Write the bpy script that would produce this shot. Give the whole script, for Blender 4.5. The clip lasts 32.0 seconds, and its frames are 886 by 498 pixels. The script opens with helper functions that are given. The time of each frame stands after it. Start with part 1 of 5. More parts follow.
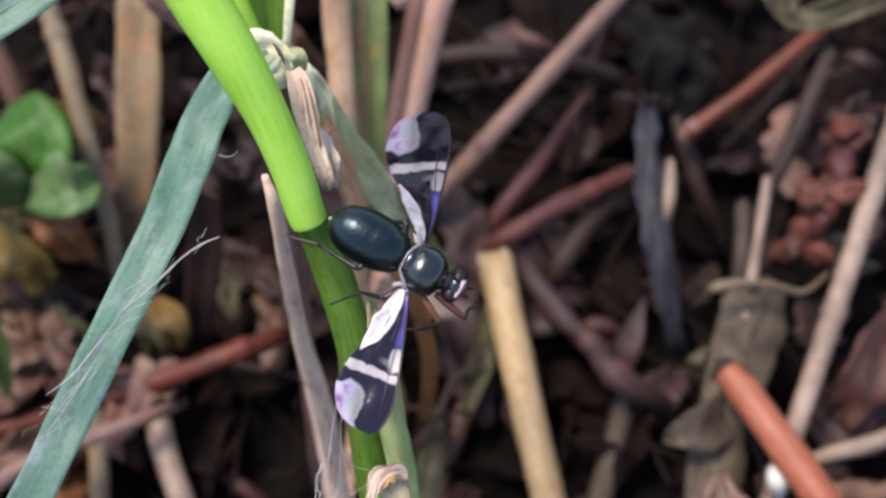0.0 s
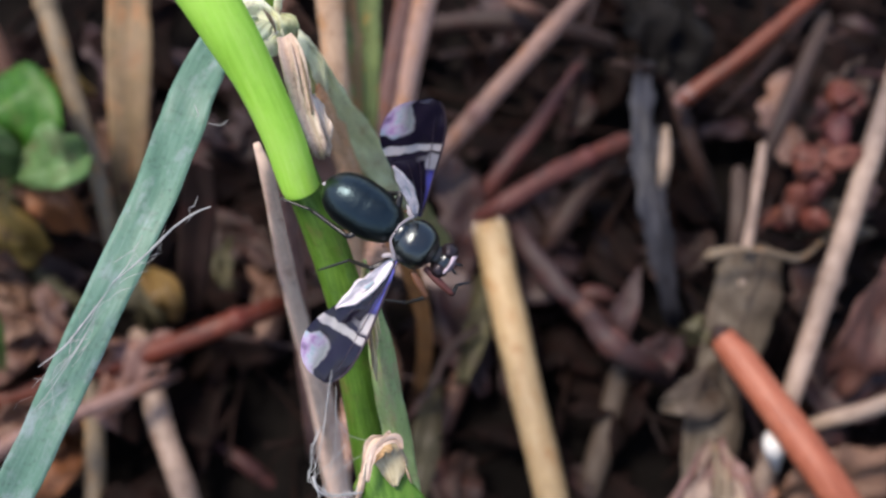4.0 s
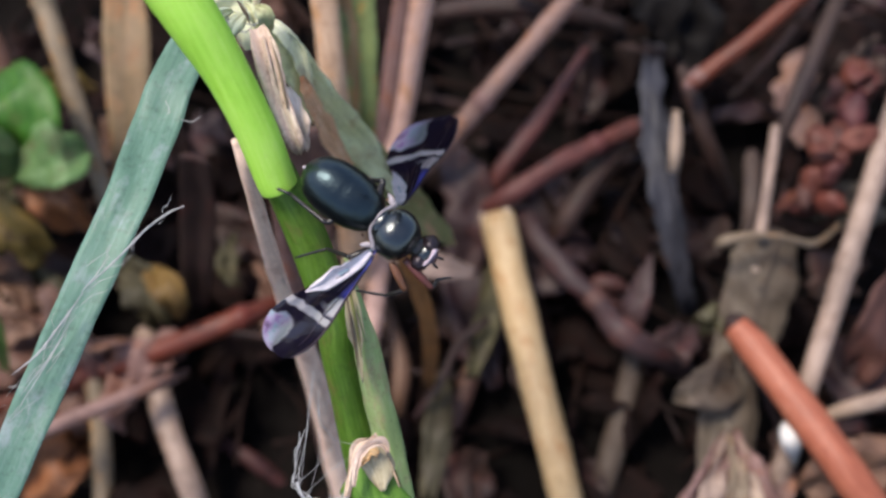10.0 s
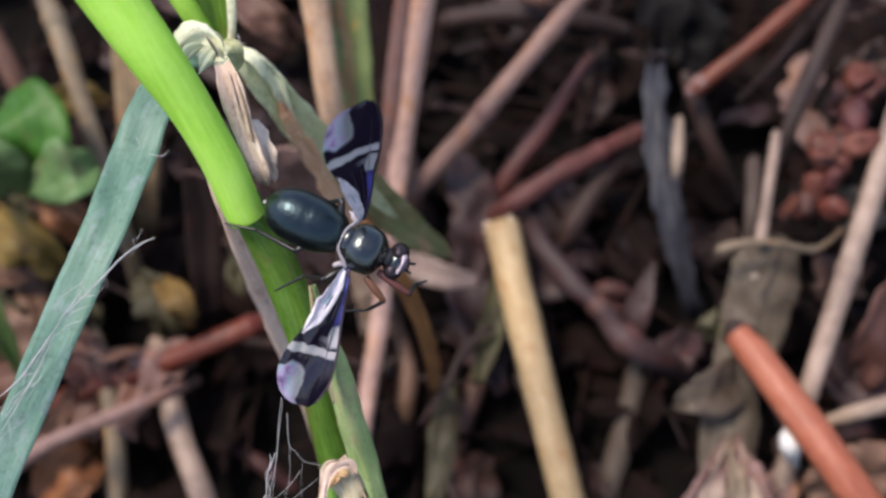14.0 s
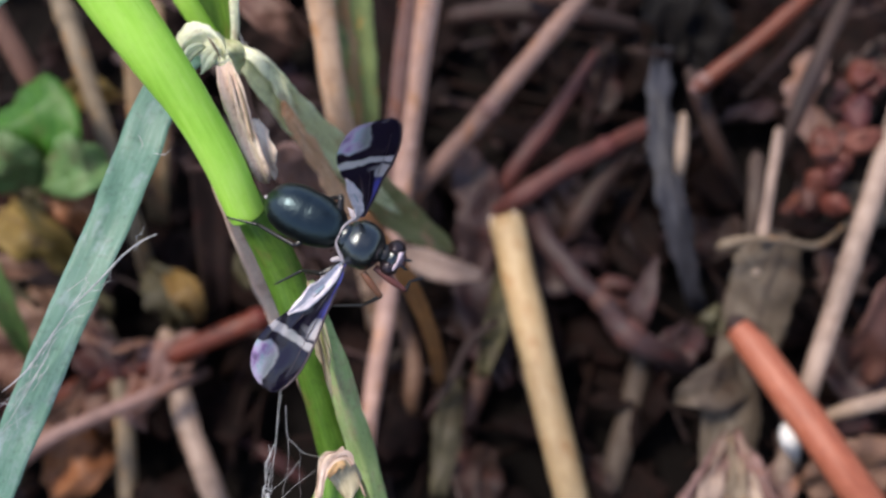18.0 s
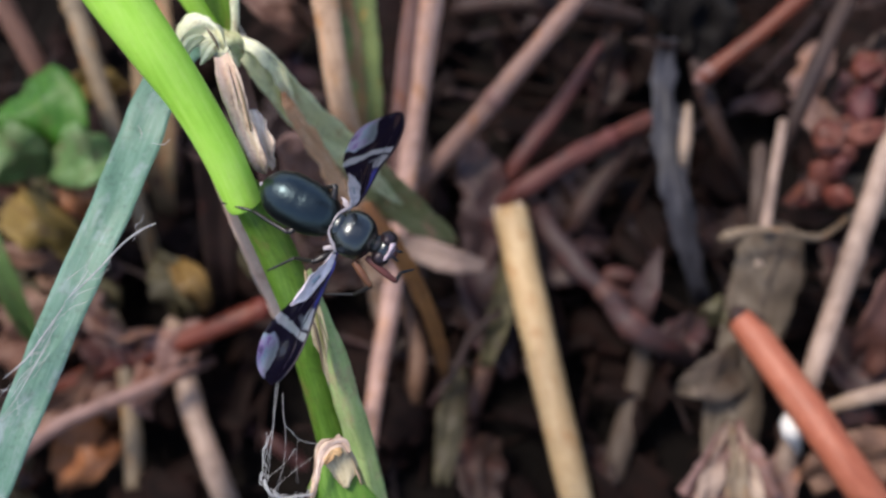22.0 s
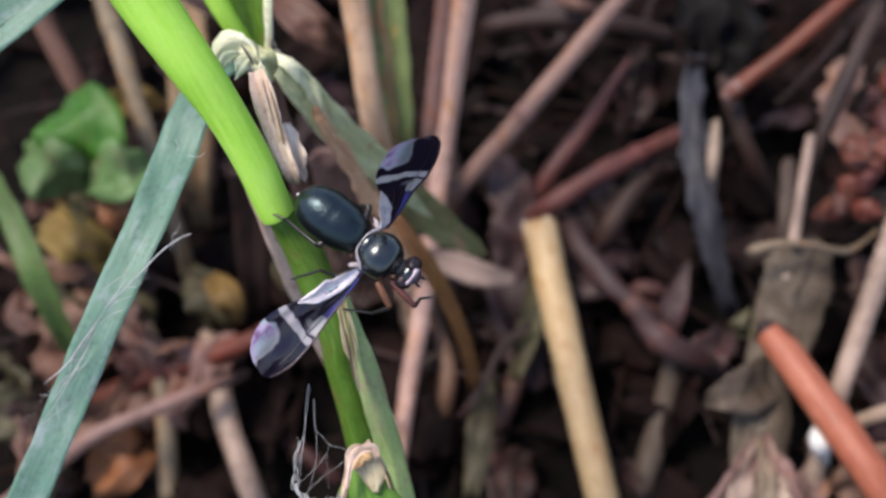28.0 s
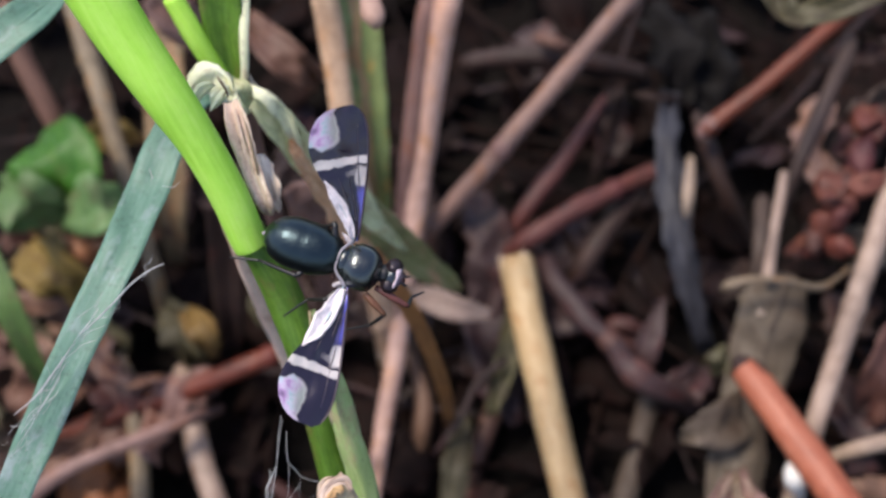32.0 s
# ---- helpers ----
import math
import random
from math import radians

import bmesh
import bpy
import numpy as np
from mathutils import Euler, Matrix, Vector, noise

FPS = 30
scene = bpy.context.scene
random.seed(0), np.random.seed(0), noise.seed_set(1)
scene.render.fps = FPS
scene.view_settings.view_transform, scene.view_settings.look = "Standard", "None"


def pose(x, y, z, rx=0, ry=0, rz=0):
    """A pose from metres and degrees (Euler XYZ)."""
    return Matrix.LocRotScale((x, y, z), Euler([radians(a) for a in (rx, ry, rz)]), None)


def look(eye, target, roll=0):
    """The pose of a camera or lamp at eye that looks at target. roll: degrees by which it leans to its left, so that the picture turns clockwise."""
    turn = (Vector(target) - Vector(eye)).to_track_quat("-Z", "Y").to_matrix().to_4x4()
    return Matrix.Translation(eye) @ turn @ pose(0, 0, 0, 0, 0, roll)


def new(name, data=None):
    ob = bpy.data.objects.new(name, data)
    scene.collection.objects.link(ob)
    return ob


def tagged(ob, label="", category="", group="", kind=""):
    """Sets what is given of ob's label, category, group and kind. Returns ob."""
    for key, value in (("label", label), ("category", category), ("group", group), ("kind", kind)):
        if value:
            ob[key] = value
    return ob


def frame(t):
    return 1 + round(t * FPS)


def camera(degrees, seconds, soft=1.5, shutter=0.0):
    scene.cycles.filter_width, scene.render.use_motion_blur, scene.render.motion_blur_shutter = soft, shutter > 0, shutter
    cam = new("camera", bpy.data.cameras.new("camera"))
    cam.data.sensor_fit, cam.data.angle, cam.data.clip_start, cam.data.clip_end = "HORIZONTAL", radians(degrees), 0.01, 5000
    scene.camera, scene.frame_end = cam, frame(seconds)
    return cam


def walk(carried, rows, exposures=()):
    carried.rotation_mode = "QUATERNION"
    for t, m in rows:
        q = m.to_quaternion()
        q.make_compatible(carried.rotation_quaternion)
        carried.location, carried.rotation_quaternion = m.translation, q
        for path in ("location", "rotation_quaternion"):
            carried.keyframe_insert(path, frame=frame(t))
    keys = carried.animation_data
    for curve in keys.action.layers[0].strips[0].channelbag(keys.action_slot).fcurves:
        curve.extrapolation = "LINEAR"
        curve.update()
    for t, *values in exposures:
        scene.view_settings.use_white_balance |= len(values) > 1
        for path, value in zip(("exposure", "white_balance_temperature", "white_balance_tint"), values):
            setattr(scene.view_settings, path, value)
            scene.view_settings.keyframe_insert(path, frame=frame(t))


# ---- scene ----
# A fly on a green grass stem above dead stalks and leaf litter. Lengths below are in millimetres, MM turns them into metres.
MM = 0.001

cam = camera(40, 32.0, soft=2.6)
# a close-up lens: sharp at the fly, softer in the litter behind it
cam.data.dof.use_dof, cam.data.dof.focus_distance, cam.data.dof.aperture_fstop = True, 0.060, 48
walk(cam, [
    (0, pose(-0.00279, -0.06293, 0.11483, 29.39, -1.77, 0.82)),
    (0.5, pose(-0.00266, -0.06216, 0.11459, 29.36, -1.88, 0.65)),
    (1, pose(-0.00265, -0.06219, 0.11451, 29.21, -1.92, 0.40)),
    (1.5, pose(-0.00295, -0.06217, 0.11445, 28.93, -1.82, 0.47)),
    (2, pose(-0.00321, -0.06266, 0.11445, 28.50, -1.49, 0.56)),
    (2.5, pose(-0.00292, -0.06285, 0.11429, 28.05, -1.90, 0.41)),
    (4.5, pose(-0.00262, -0.06269, 0.11431, 28.02, -1.75, 0.27)),
    (5, pose(-0.00084, -0.06184, 0.11582, 28.60, -2.43, -0.23)),
    (5.5, pose(0.00013, -0.06226, 0.11595, 28.77, -0.99, -0.22)),
    (6, pose(0.00025, -0.06217, 0.11582, 28.64, -0.28, -0.03)),
    (6.5, pose(0.00021, -0.06202, 0.11568, 28.49, -0.13, 0.14)),
    (7, pose(0.00002, -0.06210, 0.11511, 28.33, 0.00, 0.14)),
    (7.5, pose(-0.00033, -0.06215, 0.11475, 27.70, -0.18, 0.11)),
    (8, pose(0.00021, -0.06175, 0.11474, 27.79, -0.57, -0.13)),
    (8.5, pose(-0.00001, -0.06197, 0.11486, 27.91, -0.13, 0.00)),
    (9, pose(0.00000, -0.06200, 0.11480, 28.00, -0.00, -0.00)),
    (9.5, pose(0.00019, -0.06180, 0.11432, 28.07, 0.06, 0.01)),
    (10, pose(-0.00038, -0.06143, 0.11261, 27.45, 0.07, 0.04)),
    (10.5, pose(-0.00028, -0.06110, 0.11207, 26.93, -0.25, 0.04)),
    (11, pose(0.00091, -0.06096, 0.11317, 27.63, -0.36, -0.09)),
    (11.5, pose(0.00171, -0.06183, 0.11371, 27.44, 0.45, 0.02)),
    (12, pose(0.00270, -0.06201, 0.11461, 27.68, 1.01, 0.33)),
    (12.5, pose(0.00285, -0.06152, 0.11440, 27.41, 1.69, 0.82)),
    (13, pose(0.00381, -0.06110, 0.11457, 27.76, 1.57, 0.51)),
    (13.5, pose(0.00435, -0.06037, 0.11511, 27.38, 2.07, 0.56)),
    (14, pose(0.00381, -0.06037, 0.11469, 26.89, 2.37, 0.56)),
    (14.5, pose(0.00436, -0.06010, 0.11492, 26.40, 2.03, 0.38)),
    (16.5, pose(0.00436, -0.06128, 0.11546, 25.59, 2.86, 1.15)),
    (17, pose(0.00480, -0.06101, 0.11567, 26.14, 2.88, 1.08)),
    (17.5, pose(0.00494, -0.06065, 0.11618, 26.68, 3.02, 1.07)),
    (18, pose(0.00495, -0.06074, 0.11597, 26.54, 2.98, 1.10)),
    (18.5, pose(0.00512, -0.06085, 0.11603, 26.45, 3.10, 1.11)),
    (19, pose(0.00517, -0.06110, 0.11590, 25.98, 2.96, 1.19)),
    (19.5, pose(0.00537, -0.06061, 0.11607, 26.27, 2.99, 1.24)),
    (20, pose(0.00548, -0.06061, 0.11619, 26.33, 3.07, 1.21)),
    (20.5, pose(0.00547, -0.06065, 0.11598, 26.23, 2.98, 1.18)),
    (21, pose(0.00558, -0.06088, 0.11603, 25.91, 2.96, 1.20)),
    (21.5, pose(0.00571, -0.06111, 0.11624, 25.77, 3.25, 1.45)),
    (22, pose(0.00592, -0.06103, 0.11640, 26.15, 3.49, 1.56)),
    (22.5, pose(0.00602, -0.06090, 0.11684, 26.28, 3.82, 1.68)),
    (23, pose(0.00623, -0.06092, 0.11700, 26.45, 3.99, 1.69)),
    (23.5, pose(0.00613, -0.06102, 0.11692, 26.82, 4.24, 1.88)),
    (24, pose(0.00579, -0.06170, 0.11664, 26.48, 4.38, 2.03)),
    (24.5, pose(0.00584, -0.06169, 0.11684, 26.59, 4.28, 2.19)),
    (25, pose(0.00627, -0.06128, 0.11719, 26.94, 4.20, 1.99)),
    (25.5, pose(0.00632, -0.06142, 0.11742, 27.07, 4.64, 2.08)),
    (27.5, pose(0.00654, -0.06196, 0.11766, 27.14, 4.90, 2.20)),
    (28, pose(0.00629, -0.06208, 0.11746, 27.08, 4.85, 2.29)),
    (28.5, pose(0.00659, -0.06193, 0.11733, 27.03, 4.79, 2.16)),
    (29, pose(0.00598, -0.06249, 0.11701, 26.82, 4.87, 2.37)),
    (29.5, pose(0.00595, -0.06287, 0.11725, 27.88, 4.57, 2.32)),
    (30, pose(0.00625, -0.06273, 0.11744, 28.75, 4.39, 2.20)),
    (30.5, pose(0.00642, -0.06274, 0.11751, 29.31, 4.25, 2.16)),
    (31, pose(0.00665, -0.06243, 0.11748, 29.29, 4.21, 2.15)),
    (31.5, pose(0.00658, -0.06253, 0.11727, 28.94, 4.09, 2.16)),
    (32, pose(0.00658, -0.06246, 0.11732, 28.90, 3.88, 2.03)),
], exposures=((0.0, 0.72, 6950, 17), (32.0, 0.72, 6950, 17)))

# ---- light: bright overcast sky, soft sun almost overhead ----
SUN_ELEVATION, SUN_TURN = radians(68), radians(285)
world = bpy.data.worlds.new("sky")
scene.world = world
world.use_nodes = True
sky = world.node_tree.nodes.new("ShaderNodeTexSky")
sky.sky_type, sky.sun_disc = "NISHITA", False
sky.sun_elevation, sky.sun_rotation = SUN_ELEVATION, SUN_TURN
world.node_tree.links.new(sky.outputs[0], world.node_tree.nodes["Background"].inputs[0])
world.node_tree.nodes["Background"].inputs[1].default_value = 0.155
sun_data = bpy.data.lights.new("sun", "SUN")
sun_data.energy, sun_data.angle, sun_data.color = 2.7, radians(17), (1.0, 0.98, 0.88)
sun = new("sun", sun_data)
sun.matrix_world = look((math.sin(SUN_TURN) * math.cos(SUN_ELEVATION), math.cos(SUN_TURN) * math.cos(SUN_ELEVATION), math.sin(SUN_ELEVATION)), (0, 0, 0))


# ---- materials ----
def ramp(nt, fac, stops):
    r = nt.nodes.new("ShaderNodeValToRGB")
    while len(r.color_ramp.elements) < len(stops):
        r.color_ramp.elements.new(0.5)
    for e, (p, c) in zip(r.color_ramp.elements, stops):
        e.position, e.color = p, (*c, 1)
    nt.links.new(fac, r.inputs[0])
    return r.outputs[0]


def grain(nt, vec, scale, stretch=(1, 1, 1), detail=4, rough=0.6):
    mp = nt.nodes.new("ShaderNodeMapping")
    mp.inputs["Scale"].default_value = stretch
    nt.links.new(vec, mp.inputs[0])
    n = nt.nodes.new("ShaderNodeTexNoise")
    n.inputs["Scale"].default_value, n.inputs["Detail"].default_value, n.inputs["Roughness"].default_value = scale, detail, rough
    nt.links.new(mp.outputs[0], n.inputs["Vector"])
    return n.outputs[0]


def blend(nt, fac, a, b, mode="MIX"):
    m = nt.nodes.new("ShaderNodeMix")
    m.data_type, m.blend_type = "RGBA", mode
    for sock, v in ((m.inputs[0], fac), (m.inputs[6], a), (m.inputs[7], b)):
        if isinstance(v, (int, float)):
            sock.default_value = v
        elif isinstance(v, tuple):
            sock.default_value = (*v, 1)
        else:
            nt.links.new(v, sock)
    return m.outputs[2]


def math_node(nt, op, a, b=0.0, c=0.0):
    m = nt.nodes.new("ShaderNodeMath")
    m.operation = op
    for sock, v in zip(m.inputs, (a, b, c)):
        if isinstance(v, (int, float)):
            sock.default_value = v
        else:
            nt.links.new(v, sock)
    return m.outputs[0]


def plant_material(name, dark, mid, light, stain=None, rough=0.6, streak=6.0, relief=0.3, vary=0.25, thin=0.0, gloss=0.4, dirt=0.55, speck=0.5):
    """Fibrous plant tissue: streaks along the length (the UV map is in millimetres), patches, stains, fine relief."""
    m = bpy.data.materials.new(name)
    m.use_nodes = True
    nt = m.node_tree
    b = nt.nodes["Principled BSDF"]
    uv = nt.nodes.new("ShaderNodeUVMap").outputs[0]
    ob = nt.nodes.new("ShaderNodeTexCoord").outputs["Object"]
    info = nt.nodes.new("ShaderNodeObjectInfo").outputs["Random"]
    fibre = grain(nt, uv, streak, (1.0, 0.07, 1.0), 5, 0.65)
    patch = grain(nt, ob, 330.0, (1, 1, 1), 4, 0.6)
    fine = grain(nt, ob, 2600.0, (1, 1, 1), 3, 0.6)
    mixed = math_node(nt, "ADD", math_node(nt, "MULTIPLY", fibre, 0.6), math_node(nt, "MULTIPLY", patch, 0.4))
    col = ramp(nt, mixed, [(0.3, dark), (0.5, mid), (0.68, light)])
    if stain:
        spots = ramp(nt, grain(nt, uv, 0.55, (1.0, 0.45, 1.0), 5, 0.7), [(0.52, (0, 0, 0)), (0.66, (1, 1, 1))])
        col = blend(nt, spots, col, stain)
    specks = ramp(nt, fine, [(0.3, (0.55, 0.5, 0.5)), (0.48, (1, 1, 1))])
    col = blend(nt, speck, col, blend(nt, 1.0, col, specks, "MULTIPLY"))
    if dirt:
        soil = ramp(nt, grain(nt, ob, 170.0, (1, 1, 1), 6, 0.7), [(0.44, (1, 1, 1)), (0.62, (0.34, 0.31, 0.31))])
        col = blend(nt, dirt, col, blend(nt, 1.0, col, soil, "MULTIPLY"))
    hsv = nt.nodes.new("ShaderNodeHueSaturation")
    nt.links.new(math_node(nt, "MULTIPLY_ADD", info, 2 * vary, 1.0 - vary), hsv.inputs["Value"])
    nt.links.new(math_node(nt, "MULTIPLY_ADD", info, 0.02, 0.49), hsv.inputs["Hue"])
    nt.links.new(col, hsv.inputs["Color"])
    nt.links.new(hsv.outputs[0], b.inputs["Base Color"])
    nt.links.new(math_node(nt, "MULTIPLY_ADD", fine, 0.3, rough - 0.15), b.inputs["Roughness"])
    b.inputs["Specular IOR Level"].default_value = gloss
    if thin:
        b.inputs["Transmission Weight"].default_value = 0.0
        tr = nt.nodes.new("ShaderNodeBsdfTranslucent")
        nt.links.new(hsv.outputs[0], tr.inputs["Color"])
        mix = nt.nodes.new("ShaderNodeMixShader")
        mix.inputs[0].default_value = thin
        nt.links.new(b.outputs[0], mix.inputs[1])
        nt.links.new(tr.outputs[0], mix.inputs[2])
        nt.links.new(mix.outputs[0], nt.nodes["Material Output"].inputs[0])
    bump = nt.nodes.new("ShaderNodeBump")
    bump.inputs["Strength"].default_value, bump.inputs["Distance"].default_value = relief, 0.0002
    nt.links.new(math_node(nt, "ADD", math_node(nt, "MULTIPLY", fibre, 0.7), math_node(nt, "MULTIPLY", fine, 0.3)), bump.inputs["Height"])
    nt.links.new(bump.outputs[0], b.inputs["Normal"])
    return m


FRESH = plant_material("fresh_green_sheath", (0.36, 0.68, 0.06), (0.47, 0.8, 0.1), (0.56, 0.85, 0.16), rough=0.42, streak=4, relief=0.12, vary=0.0, thin=0.25, dirt=0.0, speck=0.1)
STEM = plant_material("green_culm", (0.035, 0.1, 0.008), (0.075, 0.185, 0.018), (0.145, 0.28, 0.045), (0.13, 0.15, 0.035), rough=0.45, streak=5, relief=0.15, vary=0.0, thin=0.1, dirt=0.15)
PALE_GREEN = plant_material("pale_green_sheath", (0.25, 0.38, 0.12), (0.375, 0.494, 0.195), (0.525, 0.598, 0.33), (0.45, 0.345, 0.21), rough=0.5, streak=5, vary=0.0, thin=0.15, dirt=0.2)
BLUE_BLADE = plant_material("blue_green_blade", (0.085, 0.187, 0.132), (0.125, 0.251, 0.184), (0.2, 0.33, 0.278), (0.25, 0.33, 0.325), rough=0.5, streak=5, relief=0.25, vary=0.0, thin=0.2, dirt=0.15)
GREY_BLADE = plant_material("grey_green_blade", (0.5, 0.55, 0.29), (0.76, 0.79, 0.47), (0.88, 0.9, 0.65), (0.58, 0.46, 0.24), rough=0.55, streak=4, vary=0.0, thin=0.25, dirt=0.25)
PALE_CLOVER = plant_material("pale_clover_green", (0.07, 0.15, 0.045), (0.12, 0.22, 0.075), (0.19, 0.3, 0.13), (0.12, 0.12, 0.055), rough=0.5, streak=2, thin=0.25)
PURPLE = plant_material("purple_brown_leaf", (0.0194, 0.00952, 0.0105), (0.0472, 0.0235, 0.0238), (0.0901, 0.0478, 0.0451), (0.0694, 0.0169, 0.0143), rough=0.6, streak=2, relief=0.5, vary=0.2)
CLOVER = plant_material("clover_green", (0.022, 0.085, 0.006), (0.042, 0.14, 0.012), (0.075, 0.21, 0.025), (0.08, 0.14, 0.025), rough=0.5, streak=2, thin=0.25)
STRAW = plant_material("golden_straw", (0.286, 0.17, 0.0834), (0.428, 0.278, 0.149), (0.57, 0.412, 0.25), (0.351, 0.17, 0.0742), rough=0.5, streak=5, vary=0.05, dirt=0.15)
PALE_STRAW = plant_material("bleached_straw", (0.525, 0.38, 0.285), (0.777, 0.606, 0.485), (0.9, 0.792, 0.655), (0.357, 0.226, 0.161), rough=0.55, streak=6, vary=0.08, thin=0.15)
PINK = plant_material("pinkish_dead_stalk", (0.0733, 0.034, 0.0233), (0.14, 0.0693, 0.0464), (0.219, 0.118, 0.0811), (0.08, 0.0323, 0.021), rough=0.6, streak=5, vary=0.15)
TAN = plant_material("tan_dead_stalk", (0.102, 0.0531, 0.0464), (0.194, 0.108, 0.0927), (0.294, 0.181, 0.163), (0.219, 0.0861, 0.0464), rough=0.6, streak=5, vary=0.15)
RED = plant_material("red_brown_twig", (0.0622, 0.013, 0.00542), (0.124, 0.0259, 0.0108), (0.187, 0.0458, 0.0211), (0.0395, 0.0114, 0.00757), rough=0.5, streak=4, vary=0.1)
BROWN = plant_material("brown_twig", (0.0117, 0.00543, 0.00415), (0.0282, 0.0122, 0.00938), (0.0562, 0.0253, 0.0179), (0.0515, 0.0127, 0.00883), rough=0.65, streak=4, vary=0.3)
SLATE = plant_material("slate_dead_blade", (0.0145, 0.0145, 0.0202), (0.0303, 0.0303, 0.0405), (0.0578, 0.0571, 0.0723), (0.0217, 0.0195, 0.0239), rough=0.6, streak=4, vary=0.1)
DRY_LEAF = plant_material("grey_brown_dry_leaf", (0.05, 0.0351, 0.0235), (0.1, 0.0735, 0.0516), (0.164, 0.128, 0.0957), (0.0659, 0.0396, 0.0245), rough=0.65, streak=2, relief=0.5, vary=0.15, thin=0.1)
OCHRE = plant_material("ochre_dead_leaf", (0.111, 0.0638, 0.017), (0.221, 0.136, 0.0298), (0.34, 0.23, 0.0595), (0.085, 0.0467, 0.0213), rough=0.6, streak=2, vary=0.15, thin=0.15)
ORANGE = plant_material("orange_dead_blade", (0.197, 0.0617, 0.0235), (0.327, 0.123, 0.047), (0.426, 0.192, 0.0941), (0.164, 0.0617, 0.0314), rough=0.55, streak=3, vary=0.1, thin=0.15)
RUST = plant_material("rust_crumpled_leaf", (0.0331, 0.011, 0.00995), (0.0773, 0.0276, 0.0232), (0.15, 0.0663, 0.0553), (0.0221, 0.00995, 0.00935), rough=0.6, streak=2, vary=0.15)
# litter colour holds the deep shade between the stalks, hence near black
LITTER = plant_material("shade_dark_leaf_litter", (0.00324, 0.00173, 0.0014), (0.0086, 0.00392, 0.00316), (0.0216, 0.00905, 0.00731), (0.0152, 0.00471, 0.00316), rough=0.8, streak=1.5, relief=0.6, vary=0.3, gloss=0.12)
SILK = plant_material("white_silk", (0.315, 0.315, 0.315), (0.413, 0.413, 0.413), (0.51, 0.51, 0.51), rough=0.4, vary=0.0, dirt=0.0)

# dead leaf with background shade painted into its colour
NIGHT = plant_material("shade_black_dead_leaf", (0.0028, 0.0024, 0.0024), (0.0064, 0.00528, 0.00528), (0.0136, 0.0114, 0.0118), (0.0064, 0.0048, 0.0048), rough=0.7, streak=2, relief=0.5, vary=0.15, gloss=0.12)
OLIVE = plant_material("olive_dead_leaf", (0.0289, 0.0246, 0.0101), (0.0615, 0.052, 0.0231), (0.109, 0.0944, 0.047), (0.0325, 0.0217, 0.0108), rough=0.6, streak=2, relief=0.4, vary=0.15)
DYING = plant_material("dying_green_blade", (0.144, 0.189, 0.0668), (0.222, 0.28, 0.102), (0.316, 0.376, 0.147), (0.489, 0.286, 0.0799), rough=0.55, streak=2, vary=0.0, thin=0.1)
ROSE = plant_material("rosy_dead_stalk", (0.319, 0.173, 0.139), (0.519, 0.314, 0.255), (0.71, 0.468, 0.394), (0.473, 0.221, 0.107), rough=0.6, streak=5, vary=0.05)
EMBER = plant_material("warm_red_twig", (0.176, 0.0425, 0.0243), (0.326, 0.0889, 0.0485), (0.44, 0.155, 0.096), rough=0.5, streak=4, vary=0.03, dirt=0.15)
FADED = plant_material("faded_straw", (0.211, 0.141, 0.106), (0.338, 0.243, 0.19), (0.457, 0.348, 0.284), (0.186, 0.113, 0.079), rough=0.55, streak=6, vary=0.04)
DULL_RED = plant_material("dull_red_twig", (0.0585, 0.0165, 0.0154), (0.117, 0.033, 0.0275), (0.182, 0.0607, 0.0524), (0.041, 0.0193, 0.0187), rough=0.55, streak=4, vary=0.05)
BRICK = plant_material("brick_pink_leaf", (0.0691, 0.0173, 0.0118), (0.152, 0.0396, 0.0267), (0.234, 0.0739, 0.0564), (0.0551, 0.015, 0.0133), rough=0.6, streak=2, vary=0.1)
DIM_GREEN = plant_material("dim_green_blade", (0.04, 0.085, 0.015), (0.07, 0.13, 0.028), (0.11, 0.18, 0.05), (0.09, 0.09, 0.03), rough=0.55, streak=4, vary=0.0, thin=0.1)
PEACH = plant_material("peach_tan_dead_stalk", (0.36, 0.2, 0.13), (0.56, 0.345, 0.235), (0.72, 0.49, 0.36), (0.5, 0.22, 0.09), rough=0.6, streak=5, vary=0.0, dirt=0.35)
DRIED = plant_material("dried_tan_sheath", (0.3, 0.25, 0.15), (0.46, 0.4, 0.25), (0.6, 0.54, 0.37), (0.3, 0.2, 0.1), rough=0.55, streak=7, vary=0.05, thin=0.1, dirt=0.2)
MOTTLED = plant_material("mottled_peach_blade", (0.13, 0.09, 0.045), (0.25, 0.17, 0.095), (0.42, 0.275, 0.17), (0.42, 0.2, 0.09), rough=0.6, streak=2, vary=0.0, dirt=0.5)
BROWNING = plant_material("browning_blade_edge", (0.204, 0.132, 0.06), (0.324, 0.21, 0.102), (0.432, 0.3, 0.168), (0.432, 0.216, 0.096), rough=0.6, streak=3, vary=0.0, dirt=0.3)
OLIVE_BLADE = plant_material("olive_green_blade", (0.146, 0.151, 0.0585), (0.256, 0.258, 0.107), (0.384, 0.363, 0.195), (0.549, 0.302, 0.176), rough=0.55, streak=3, vary=0.0, thin=0.15, dirt=0.3)
WITHER = plant_material("withered_tan_edge", (0.536, 0.297, 0.142), (0.79, 0.495, 0.275), (0.9, 0.68, 0.439), (0.592, 0.247, 0.088), rough=0.6, thin=0.15, streak=3, vary=0.0, dirt=0.15)
